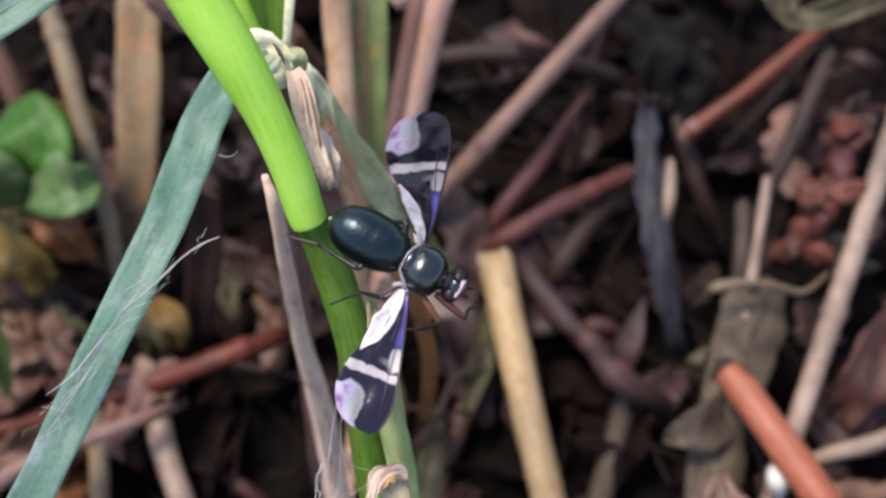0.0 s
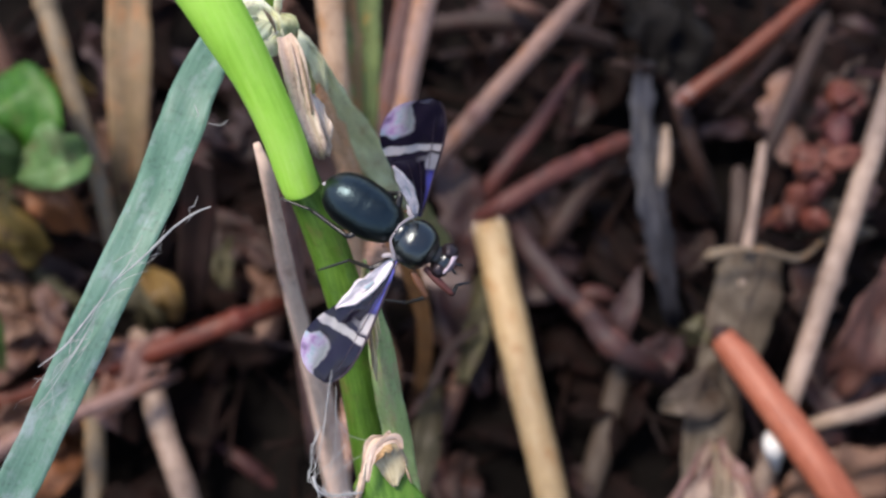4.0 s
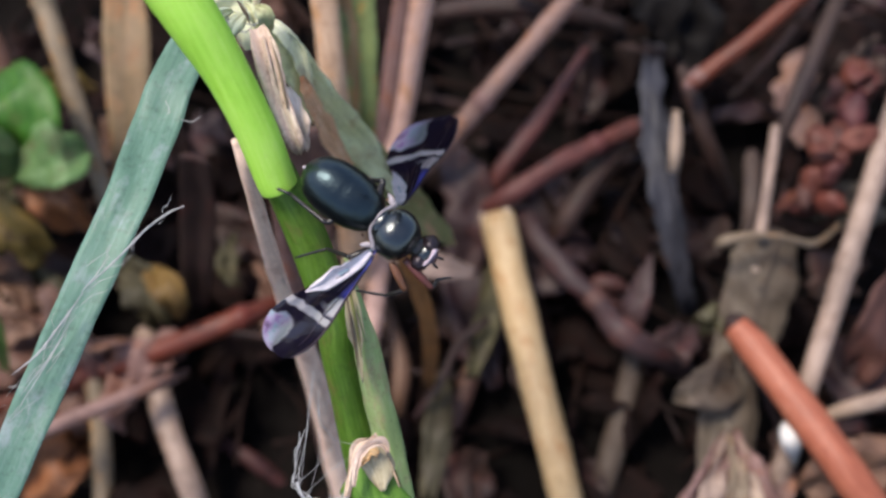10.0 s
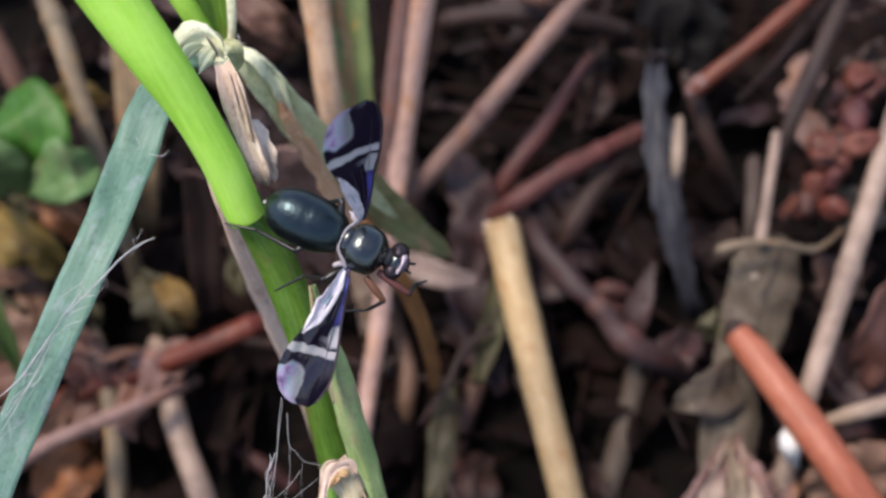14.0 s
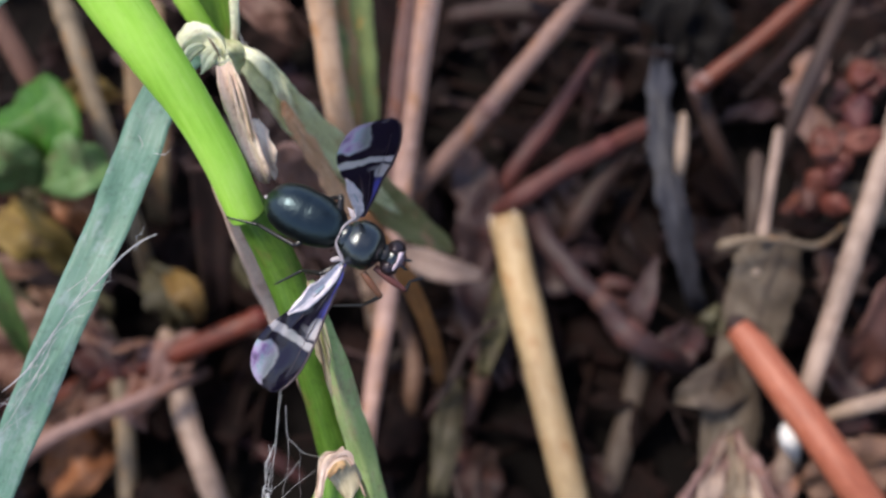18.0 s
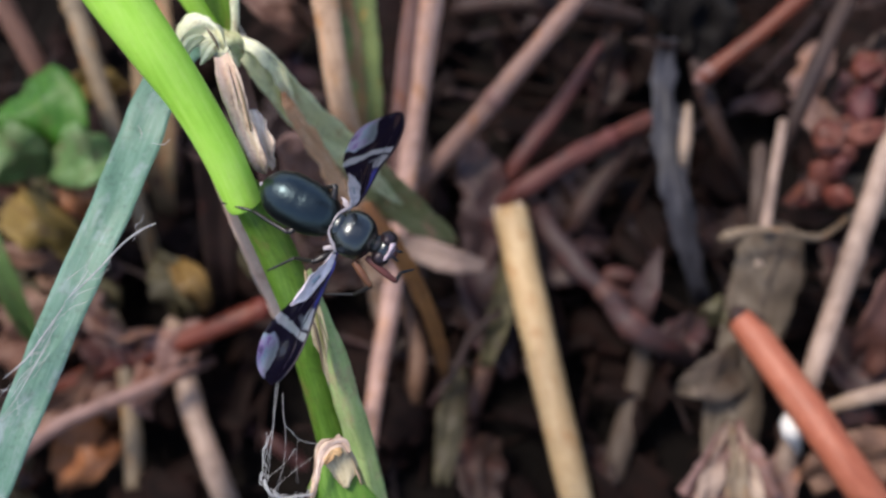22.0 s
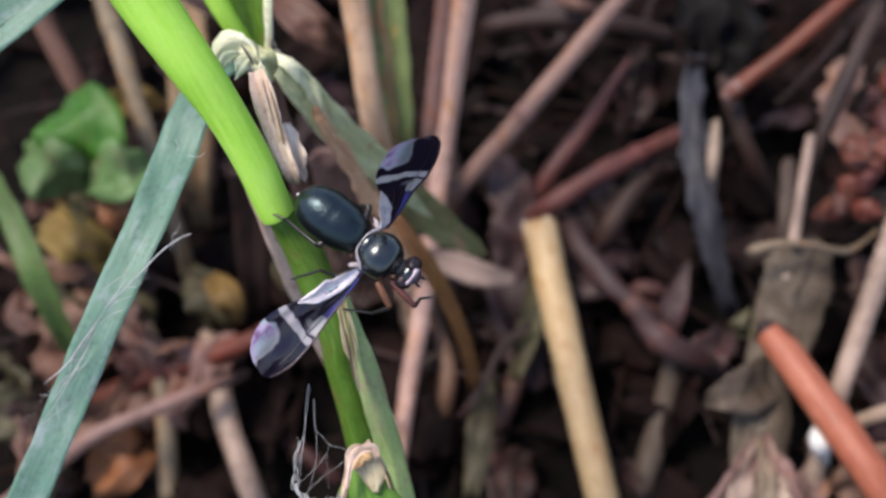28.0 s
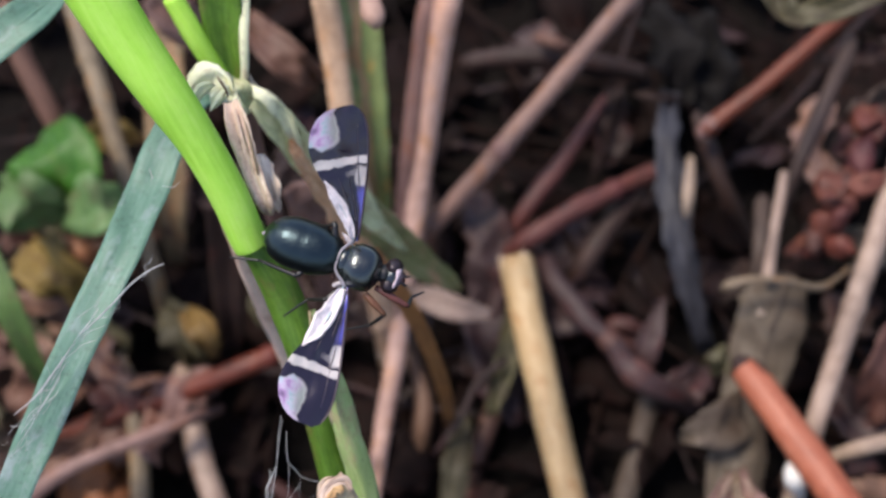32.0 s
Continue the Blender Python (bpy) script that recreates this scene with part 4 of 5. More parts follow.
leaf("green_grass_leaf", [(-29.6, -22.1, 61.6), (-26.4, -21.0, 63.4), (-23.8, -19.2, 64.1), (-22.0, -16.8, 63.8), (-22.6, -9.6, 58.7), (-27.5, 5.8, 45.0)], [3.0, 3.0, 2.6, 2.2, 1.6, 1.0], BLUE_BLADE, "pale blue-green grass blade", "grass leaf")

# ---- living grass ----
plant = thing("grass_plant", "fresh green grass stem with a bright sheath", "grass")
CULM = [(-8.5, -31.1, 62.6), (-7.1, -33.2, 58.7), (-6.0, -35.8, 55.8), (-5.8, -37.2, 53.4), (-4.8, -41.0, 47.8), (-3.8, -44.3, 41.0), (-3.0, -50.0, 20.0), (-2.0, -48.0, -2.0)]
mesh_object("culm", *tube(CULM, [0.85, 1.02, 1.0, 0.98, 1.05, 1.15, 1.2, 1.2], sides=20, rough=0.03, ridges=0.015), STEM, plant, "ribbed green grass culm")
mesh_object("leaf_sheath", *tube([(-15.5, -22.8, 75.0), (-13.5, -25.3, 71.9), (-11.7, -27.3, 69.5), (-10.3, -28.8, 67.2), (-9.2, -30.3, 64.8), (-8.5, -31.6, 62.7), (-8.3, -31.9, 62.2)], [1.6, 1.42, 1.26, 1.06, 1.02, 0.97, 0.93], sides=22, rough=0.015), FRESH, plant, "bright lime green leaf sheath")
mesh_object("split_sheath", *ribbon([(-5.2, -34.6, 60.0), (-4.6, -36.6, 57.6), (-4.2, -38.2, 55.3), (-3.8, -39.7, 53.0), (-3.1, -41.9, 50.0), (-2.2, -45.8, 45.5)], [0.2, 0.8, 1.4, 1.5, 1.5, 1.6], fold=-0.3, curl=-0.05, ragged=0.08, seed=2), PALE_GREEN, plant, "pale split sheath along the culm")
mesh_object("dry_edge", *ribbon([(-5.3, -34.8, 60.4), (-5.0, -36.2, 59.0), (-4.75, -37.5, 57.4), (-4.5, -39.2, 55.3)], [0.12, 0.55, 0.6, 0.08], fold=0.1, ragged=0.45, wave=0.1, seed=3), DRIED, plant, "papery tan sheath edge")
for k, (a, b) in enumerate((((-5.2, -35.2, 60.3), (-4.5, -38.4, 56.6)), ((-4.9, -35.6, 59.9), (-4.3, -37.6, 57.4)), ((-5.2, -36.0, 59.4), (-4.7, -38.8, 56.0)))):
    mesh_object("fibre", *tube([a, tuple((np.array(a) + np.array(b)) / 2 + (0.04, 0, 0.05)), b], [0.03, 0.06, 0.02], sides=6, rough=0.3), (BROWNED, DRIED, SANDY)[k], plant)
mesh_object("broken_sheath", *ribbon([(-4.4, -42.1, 54.7), (-4.1, -43.0, 54.3), (-3.7, -44.6, 53.5), (-3.2, -47.0, 52.1), (-2.6, -48.7, 49.0)], [0.5, 1.7, 2.6, 3.0, 2.6], fold=-0.12, curl=-0.08, ragged=0.06, seed=4), BROWNED, plant, "torn yellow-brown sheath stub")
for pts, w, k in ((((-5.4, -45.6, 53.2), (-5.2, -44.4, 53.9), (-5.0, -43.4, 54.5), (-4.6, -42.5, 55.1), (-4.1, -42.2, 55.3)), (0.25, 0.35, 0.3, 0.45, 0.2), 41), (((-4.0, -42.1, 55.4), (-3.6, -42.5, 55.2), (-3.1, -43.2, 54.7), (-2.6, -44.2, 54.0)), (0.5, 0.3, 0.2, 0.06), 42), (((-4.6, -43.4, 55.0), (-4.1, -42.8, 55.4), (-3.6, -43.0, 55.3)), (0.3, 0.7, 0.2), 43)):
    mesh_object("torn_rim", *ribbon(pts, w, fold=-0.1, ragged=0.7, wave=0.2, thick=0.1, seed=k), PALE_STRAW if k < 43 else WITHER, plant, "ragged whitish torn rim")
mesh_object("green_core", *ribbon([(-4.4, -42.9, 54.5), (-4.1, -43.7, 54.2), (-3.8, -44.9, 53.6), (-3.2, -47.2, 52.2)], [1.2, 2.4, 3.1, 3.5], fold=-0.1, curl=-0.06, ragged=0.25, seed=14), STEM, plant, "green heart of the torn sheath")
mesh_object("dry_cap", *ribbon([(-4.2, -42.4, 55.2), (-3.9, -43.0, 54.95), (-3.6, -43.7, 54.5), (-3.4, -44.4, 54.1)], [0.4, 1.1, 1.2, 0.3], fold=-0.1, curl=-0.05, ragged=0.5, wave=0.12, seed=16), DRIED, plant, "tan dry top of the torn sheath")
mesh_object("frayed_tip", *ribbon([(-4.8, -44.6, 55.3), (-4.5, -43.5, 56.0), (-4.0, -42.9, 56.4), (-3.4, -42.7, 56.3), (-3.1, -43.1, 56.0)], [0.3, 0.45, 0.6, 0.5, 0.1], fold=-0.1, ragged=0.55, wave=0.2, seed=15), PALE_STRAW, plant, "frayed whitish sheath tip")

plant2 = thing("grass_plant", "grass with a blue-green blade bent at its node", "grass")
mesh_object("node", *tube([(-11.4, -18.3, 58.8), (-11.5, -19.3, 59.0), (-11.3, -20.0, 58.6), (-11.2, -20.2, 57.8)], [0.42, 0.5, 0.5, 0.42], sides=14, rough=0.35), COLLAR, plant2, "swollen pale green node")
mesh_object("collar", *ribbon([(-13.0, -22.0, 61.6), (-12.3, -22.0, 63.2), (-11.2, -22.3, 64.2), (-10.0, -23.0, 64.4)], [0.8, 1.5, 1.5, 0.7], fold=0.15, curl=-0.1, ragged=0.25, wave=0.25, seed=71), COLLAR, plant2, "whitish green leaf collar")
mesh_object("collar", *ribbon([(-12.4, -22.9, 63.3), (-11.5, -22.8, 64.0), (-10.7, -22.6, 64.1), (-10.2, -22.5, 63.3)], [0.3, 0.75, 0.8, 0.4], fold=0.25, curl=-0.1, ragged=0.5, wave=0.45, seed=5), COLLAR, plant2, "whitish green leaf collar")
for k, (a, b, c, w) in enumerate((((-12.1, -23.6, 63.6), (-11.5, -23.4, 64.4), (-10.9, -23.1, 64.5), 0.7), ((-11.1, -24.3, 63.9), (-10.7, -23.9, 64.5), (-10.3, -23.3, 64.4), 0.9), ((-9.8, -22.9, 64.6), (-9.3, -23.3, 64.3), (-9.3, -23.3, 62.8), 0.8), ((-10.2, -23.1, 65.2), (-9.8, -23.7, 65.2), (-9.7, -24.0, 64.7), 0.4), ((-10.5, -23.2, 65.2), (-10.1, -23.8, 65.2), (-10.0, -23.9, 64.8), 0.25))):
    mesh_object("membrane", *ribbon([a, b, c], [w * 0.3, w, w * 0.3], fold=0.2, ragged=0.5, wave=0.25, seed=30 + k), (COLLAR, COLLAR, GREY_BLADE, COLLAR, SANDY)[k], plant2)
mesh_object("blade", *ribbon([(-11.6, -19.0, 58.3), (-13.2, -21.0, 60.4), (-14.4, -24.4, 60.6), (-15.1, -27.2, 60.3), (-15.9, -31.6, 60.7), (-17.6, -36.1, 59.7), (-19.6, -40.1, 57.6), (-21.7, -44.2, 55.3), (-24.2, -47.4, 52.2)], [1.2, 1.9, 2.3, 2.45, 2.25, 2.15, 2.15, 2.1, 2.1], fold=0.1, ragged=0.03, steps=10), BLUE_BLADE, plant2, "blue-green flat blade")
FOLD = [(-10.6, -19.6, 59.2), (-9.7, -20.1, 58.3), (-8.7, -20.2, 55.5), (-7.6, -20.0, 51.5), (-6.2, -19.4, 47.0), (-4.6, -19.1, 42.0), (-3.1, -18.5, 37.0), (-1.1, -17.8, 32.0), (0.3, -16.8, 27.5)]
mesh_object("blade", *ribbon(FOLD[:7], [0.9, 1.6, 2.2, 2.3, 2.3, 1.2, 0.1], fold=0.18, ragged=0.1, wave=0.2), GREY_BLADE, plant2, "grey-green folded blade")
mesh_object("blade", *ribbon([(-6.2, -19.2, 46.6), (-4.6, -18.9, 41.6), (-3.1, -18.3, 36.6), (-1.1, -17.6, 31.6), (0.3, -16.6, 27.1)], [2.2, 2.8, 2.6, 1.8, 0.4], fold=0.18, ragged=0.1, wave=0.2, seed=3), OLIVE_BLADE, plant2, "olive green tip of the folded blade")
mesh_object("pale_edge", *ribbon([(-10.8, -19.6, 59.6), (-9.5, -20.1, 59.3), (-8.7, -20.2, 57.7), (-8.3, -20.6, 56.2), (-8.2, -20.7, 54.0), (-7.7, -20.9, 51.8)], [0.4, 0.9, 0.85, 0.75, 0.6, 0.15], fold=0.1, ragged=0.35, wave=0.15, seed=12), COLLAR, plant2, "pale cream fold of the blade")
mesh_object("brown_edge", *ribbon([(-8.5, -20.8, 55.7), (-8.1, -21.2, 53.9), (-7.6, -21.2, 51.2), (-7.1, -21.2, 48.3), (-6.5, -21.5, 45.2), (-6.2, -21.7, 42.9)], [0.25, 0.9, 1.1, 1.1, 0.9, 0.2], fold=0.1, ragged=0.4, wave=0.15, seed=6), WITHER, plant2, "withered peach-brown edge of the blade")
mesh_object("young_shoot", *tube([(-14.3, -16.6, 64.2), (-13.2, -18.0, 62.0), (-12.3, -18.8, 60.0), (-11.8, -19.3, 59.0)], [0.61, 0.63, 0.57, 0.35], sides=12), FRESH, plant2, "bright green young shoot")
mesh_object("blade", *ribbon([(-11.5, -15.6, 64.7), (-11.6, -17.5, 61.5), (-11.5, -18.4, 59.9), (-11.5, -19.1, 58.4)], [2.6, 2.2, 1.7, 0.8], fold=0.25), STEM, plant2, "dark green upright blade")
mesh_object("pale_margin", *tube([(-10.0, -15.6, 64.7), (-10.4, -18.0, 62.0), (-10.6, -19.0, 60.3), (-11.1, -19.6, 58.9)], [0.28, 0.28, 0.24, 0.15], sides=8, flat=0.5), COLLAR, plant2, "pale membranous margin")
mesh_object("culm", *tube([(-11.5, -19.3, 57.5), (-11.3, -20.1, 51.1), (-11.5, -20.9, 41.0), (-11.3, -24.1, 24.3), (-11.7, -24.8, -1.4)], [0.65, 0.62, 0.65, 0.71, 0.83], sides=10), TAN, plant2, "dry tan culm")
mesh_object("dry_sheath", *ribbon([(-9.2, -25.7, 66.4), (-8.8, -26.8, 66.1), (-8.3, -28.3, 64.8), (-7.6, -29.9, 63.5), (-7.4, -30.2, 62.6)], [0.8, 1.15, 1.0, 0.9, 0.3], fold=0.3, ragged=0.16, seed=7), PALE_STRAW, plant2, "torn straw-coloured dry sheath")
mesh_object("dry_sheath", *ribbon([(-8.1, -27.1, 63.6), (-7.7, -28.2, 63.3), (-7.4, -29.2, 62.8), (-7.1, -29.7, 62.1)], [0.5, 1.25, 1.2, 0.3], fold=0.2, ragged=0.45, wave=0.25, seed=8), PALE_STRAW, plant2, "curled tan sheath flap")
for k, (a, b) in enumerate((((-8.9, -26.3, 66.8), (-8.4, -28.4, 65.4)), ((-8.5, -26.4, 66.7), (-7.8, -29.1, 64.7)), ((-9.0, -26.3, 66.6), (-8.7, -27.5, 65.9)))):
    mesh_object("fibre", *tube([a, tuple((np.array(a) + np.array(b)) / 2 + (0.05, 0, 0.1)), b], [0.05, 0.07, 0.04], sides=6), (PALE_STRAW, SANDY, PALE_STRAW)[k], plant2)
rnd = random.Random(9)
for k in range(26):
    w = rnd.uniform(0, 6.28)
    c = np.array((-11.2, -20.4, 59.9))
    p = c + np.array([rnd.uniform(-1.1, 1.1), rnd.uniform(-0.7, 0.7), 0.2])
    q = p + np.array([math.cos(w) * 0.9, math.sin(w) * 0.6 - 0.3, rnd.uniform(0.3, 0.9)])
    mesh_object("hair", *tube([tuple(p), tuple((p + q) / 2 + (0, 0, 0.1)), tuple(q)], [0.035, 0.03, 0.015], sides=5, steps=3), SILK, plant2)

# ---- silk and fibres ----
fluff = thing("plant_fluff", "white fibres caught on the blue-green blade", "plant fluff")
for pts, r in ((((-12.5, -33.5, 63.2), (-13.3, -33.7, 62.9), (-14.3, -34.3, 62.5), (-15.5, -35.1, 61.7)), 0.1), (((-14.5, -34.4, 62.3), (-15.7, -35.5, 61.8), (-17.2, -36.5, 60.9)), 0.11), (((-16.2, -35.3, 61.6), (-16.8, -36.1, 61.2), (-17.5, -36.8, 60.8)), 0.07), (((-17.4, -36.8, 60.8), (-18.3, -37.9, 60.2), (-19.6, -39.2, 59.2), (-20.9, -40.1, 58.6)), 0.11),
               (((-17.9, -37.7, 60.3), (-19.0, -39.3, 59.2), (-20.5, -41.0, 58.2)), 0.06), (((-18.3, -38.5, 59.8), (-19.5, -40.1, 58.8), (-20.9, -41.8, 57.5)), 0.05), (((-13.4, -29.5, 64.8), (-13.3, -29.3, 64.9), (-13.5, -28.9, 65.1)), 0.06), (((-12.8, -29.7, 64.7), (-12.2, -29.8, 64.7), (-11.8, -29.6, 64.9)), 0.05)):
    mesh_object("fibre", *tube(pts, [r * 0.2] + [r * 0.4] * (len(pts) - 2) + [r * 0.15], sides=6, rough=0.3, seed=r * 31), SILK, fluff)
rnd = random.Random(21)
SPINE = curve_points(((-13.3, -33.7, 62.9), (-15.6, -35.5, 61.8), (-17.9, -37.9, 60.2), (-19.7, -40.0, 58.8), (-21.3, -42.1, 57.2)), 10)
for k in range(38):
    p = SPINE[rnd.randrange(len(SPINE))] + np.array([rnd.gauss(0, 0.35), rnd.gauss(0, 0.25), 0.05 + rnd.random() * 0.08])
    w, l = rnd.gauss(0.95, 0.5), rnd.uniform(0.4, 1.9)
    d = np.array([math.cos(w), math.sin(w) * 0.85, math.sin(w) * 0.45]) * l
    bend = np.array([rnd.gauss(0, 0.12), rnd.gauss(0, 0.12), 0.08])
    r = rnd.uniform(0.006, 0.016)
    mesh_object("fibre", *tube([p - d / 2, p + bend, p + d / 2], [r, r, r * 0.5], sides=5, steps=4, rough=0.3), SILK, fluff)
web = thing("spider_silk", "thin loose strands of spider silk under the stem", "spider silk")
for pts, r in ((((-6.6, -40.0, 58.7), (-6.8, -40.9, 57.9), (-7.0, -42.5, 56.8), (-7.4, -44.5, 55.5), (-6.8, -45.9, 54.3)), 0.07), (((-6.6, -40.1, 58.3), (-6.9, -41.6, 57.2), (-7.1, -43.2, 56.4), (-7.3, -44.5, 55.4)), 0.035), (((-6.4, -40.6, 58.0), (-6.4, -41.8, 57.0), (-6.1, -42.1, 56.5), (-5.7, -42.4, 55.9), (-4.7, -42.5, 55.4)), 0.05),
               (((-5.8, -42.4, 56.0), (-5.9, -43.2, 55.6), (-5.9, -44.4, 54.6)), 0.04), (((-7.3, -44.3, 55.5), (-6.6, -43.6, 55.4), (-5.9, -42.8, 55.8)), 0.035), (((-7.5, -44.4, 55.5), (-7.2, -45.0, 55.2), (-6.6, -45.1, 54.7), (-5.1, -44.8, 54.3)), 0.26), (((-7.1, -44.8, 54.9), (-6.2, -44.0, 55.2), (-5.1, -43.1, 55.2)), 0.03), (((-6.4, -41.9, 56.6), (-6.5, -43.2, 55.6), (-6.9, -44.8, 54.9)), 0.03)):
    mesh_object("thread", *tube(pts, [r * 0.2] * len(pts), sides=6, rough=0.8, seed=r * 57), SILK, web)

rnd = random.Random(33)
LOOP = curve_points(((-7.2, -42.0, 56.6), (-7.6, -43.6, 55.6), (-7.5, -44.6, 55.2), (-6.8, -45.1, 54.8), (-5.9, -45.1, 54.5), (-5.2, -44.6, 54.4)), 8)
for k in range(34):
    n = rnd.randrange(1, len(LOOP) - 5)
    a, b, c = (LOOP[min(len(LOOP) - 1, n + d)] + np.array([rnd.gauss(0, 0.13) for _ in range(3)]) for d in (0, 2, 5))
    mesh_object("thread", *tube([tuple(a), tuple(b), tuple(c)], [0.012, 0.02, 0.008], sides=5, steps=4, rough=0.5, seed=k), SILK, web)

# ---- the fly ----
def shiny(name, color, rough, spec=0.6, coat=0.0, relief=0.2, coat_rough=0.2, sheen=(1, 1, 1)):
    m = bpy.data.materials.new(name)
    m.use_nodes = True
    nt = m.node_tree
    b = nt.nodes["Principled BSDF"]
    ob = nt.nodes.new("ShaderNodeTexCoord").outputs["Object"]
    n = grain(nt, ob, 2500.0)
    nt.links.new(ramp(nt, n, [(0.3, tuple(c * 0.6 for c in color)), (0.7, color)]), b.inputs["Base Color"])
    nt.links.new(math_node(nt, "MULTIPLY_ADD", n, 0.16, rough - 0.08), b.inputs["Roughness"])
    b.inputs["Coat Weight"].default_value, b.inputs["Specular IOR Level"].default_value = coat, spec
    b.inputs["Coat Tint"].default_value = b.inputs["Specular Tint"].default_value = (*sheen, 1)
    b.inputs["Coat Roughness"].default_value, b.inputs["Coat IOR"].default_value = coat_rough, 1.7
    bump = nt.nodes.new("ShaderNodeBump")
    bump.inputs["Strength"].default_value, bump.inputs["Distance"].default_value = relief, 0.00005
    nt.links.new(grain(nt, ob, 7000.0, detail=2), bump.inputs["Height"])
    nt.links.new(bump.outputs[0], b.inputs["Normal"])
    return m


SATIN = shiny("blue_black_satin", (0.003, 0.0035, 0.004), 0.32, 0.75, 0.0, relief=0.35, sheen=(0.6, 0.88, 1.0))
GLOSS = shiny("blue_black_gloss", (0.004, 0.005, 0.006), 0.2, 0.5, 0.8, coat_rough=0.26, relief=0.6, sheen=(0.84, 0.97, 1.0))
EYE = shiny("dark_brown_eye", (0.014, 0.008, 0.01), 0.45, 0.4, 0.15, relief=0.9, sheen=(0.95, 0.88, 1.0))
FACE = shiny("red_brown_face", (0.12, 0.03, 0.022), 0.5)
LEG = shiny("black_leg", (0.012, 0.010, 0.011), 0.4)
AMBER = shiny("amber_joint", (0.17, 0.065, 0.028), 0.45)
MAUVE = shiny("mauve_grey_face", (0.13, 0.09, 0.125), 0.4)
PALE_FACE = shiny("pinkish_cream_face", (0.62, 0.5, 0.57), 0.5, relief=0.6)
SILVER = shiny("silvery_fold", (0.9, 0.8, 0.83), 0.3, relief=1.0)
CREAM = shiny("cream_membrane", (0.45, 0.4, 0.43), 0.5, relief=1.0)


def ellipsoid(center, size, turn=(0, 0, 0), taper=0.0, rings=0.0, segments=28, rows=20, point=0.0, blunt=2.0, dent=0.0):
    """An egg-shaped body part along x; rings cuts faint segment grooves, point sharpens its rear end."""
    bm = bmesh.new()
    bmesh.ops.create_uvsphere(bm, u_segments=segments, v_segments=rows, radius=1.0)
    m = Euler([radians(a) for a in turn]).to_matrix()
    for v in bm.verts:
        p = Vector((v.co.z, v.co.x, v.co.y))
        k = (1 - abs(p.x) ** blunt) ** 0.5 / max((1 - p.x * p.x) ** 0.5, 1e-4) * (1 - taper * p.x) * (1 - rings * max(0.0, math.cos(p.x * 11.0)) ** 8) * (1 - point * max(0.0, -p.x) ** 3)
        v.co = (m @ (Vector((p.x * size[0], p.y * size[1] * k, p.z * size[2] * k)) * (1 + dent * noise.noise(p * 1.9 + Vector(center)))) + Vector(center)) * MM
    return bm


fly = thing("fly", "shiny black fly with black-banded wings on a green stem", "fly")
part("abdomen", ellipsoid((-2.98, 0.02, -0.05), (2.17, 1.36, 1.34), (0, -3, 0), 0.02, 0.02, 32, 40, 0.1, 2.7, 0.015), SATIN, fly, "satin blue-black rounded abdomen")
part("abdomen_tip", ellipsoid((-5.12, 0, 0.1), (0.11, 0.1, 0.09)), CREAM, fly, "pale tip of the abdomen")
part("thorax", ellipsoid((0.08, -0.08, 0.1), (1.14, 1.22, 1.1), (0, 0, 0), -0.02, blunt=2.3, dent=0.05), GLOSS, fly, "glossy black domed thorax")
part("scutellum", ellipsoid((-0.8, 0, 0.62), (0.36, 0.6, 0.34)), GLOSS, fly, "small glossy shield behind the thorax")
part("neck", ellipsoid((1.3, 0, -0.05), (0.45, 0.5, 0.5)), LEG, fly)
head = part("head", ellipsoid((1.72, 0, -0.2), (0.52, 0.84, 0.78)), GLOSS, fly, "glossy black head with a pinkish face")
for s in (1, -1):
    part("eye", ellipsoid((1.72, 0.47 * s, -0.02), (0.45, 0.46, 0.66), (0, 0, 16 * s), dent=0.08), EYE, head, "dark brown compound eye")
    mesh_object("antenna", *tube([(2.2, 0.14 * s, 0.12), (2.46, 0.22 * s, 0.08), (2.64, 0.25 * s, -0.16)], [0.06, 0.08, 0.03], sides=6, steps=4), LEG, head)
mesh_object("face_band", *tube([(1.84, 0.76, 0.02), (1.96, 0.45, 0.44), (2.02, 0, 0.56), (1.97, -0.42, 0.45), (1.85, -0.76, 0.0)], [0.05, 0.12, 0.07, 0.11, 0.05], sides=8, steps=6, rough=0.6, seed=3), PALE_FACE, head, "pinkish white streak across the face")
part("forehead", ellipsoid((2.08, 0, 0.1), (0.2, 0.42, 0.42), dent=0.3), MAUVE, head, "mauve-grey face")
part("mouthparts", ellipsoid((2.05, 0, -0.65), (0.34, 0.38, 0.34), dent=0.3), FACE, head, "red-brown mouthparts")
for s, hx, hy, hz in ((1, -0.6, 1.15, 0.5), (-1, -0.35, -1.25, 0.4)):
    mesh_object("hinge_plate", *tube([(-1.1, 0.02 * s, 1.0), (-1.05, 0.5 * s, 0.92), (hx - 0.2, hy - 0.22 * s, hz + 0.2), (hx, hy, hz)], [0.03, 0.045, 0.07, 0.06], sides=8, steps=4, rough=1.0, flat=0.5), CREAM, fly, "pale membrane at the wing's hinge")
    part("calypter", ellipsoid((hx - 0.35, hy - 0.05 * s, hz), (0.34, 0.12, 0.05), (0, 0, -35 * s), dent=0.5), CREAM, fly, "cream lobe at the wing's base")
    part("haltere", ellipsoid((-1.15, 1.0 * s, 0.1), (0.09, 0.06, 0.06)), AMBER, fly)


def leg(hip, knee, shin, foot, base=LEG):
    ob = mesh_object("leg", *tube([hip, tuple((np.array(hip) + np.array(knee)) / 2 + (0, 0, 0.1)), knee], [0.17, 0.2, 0.13], sides=8, steps=5), base, fly)
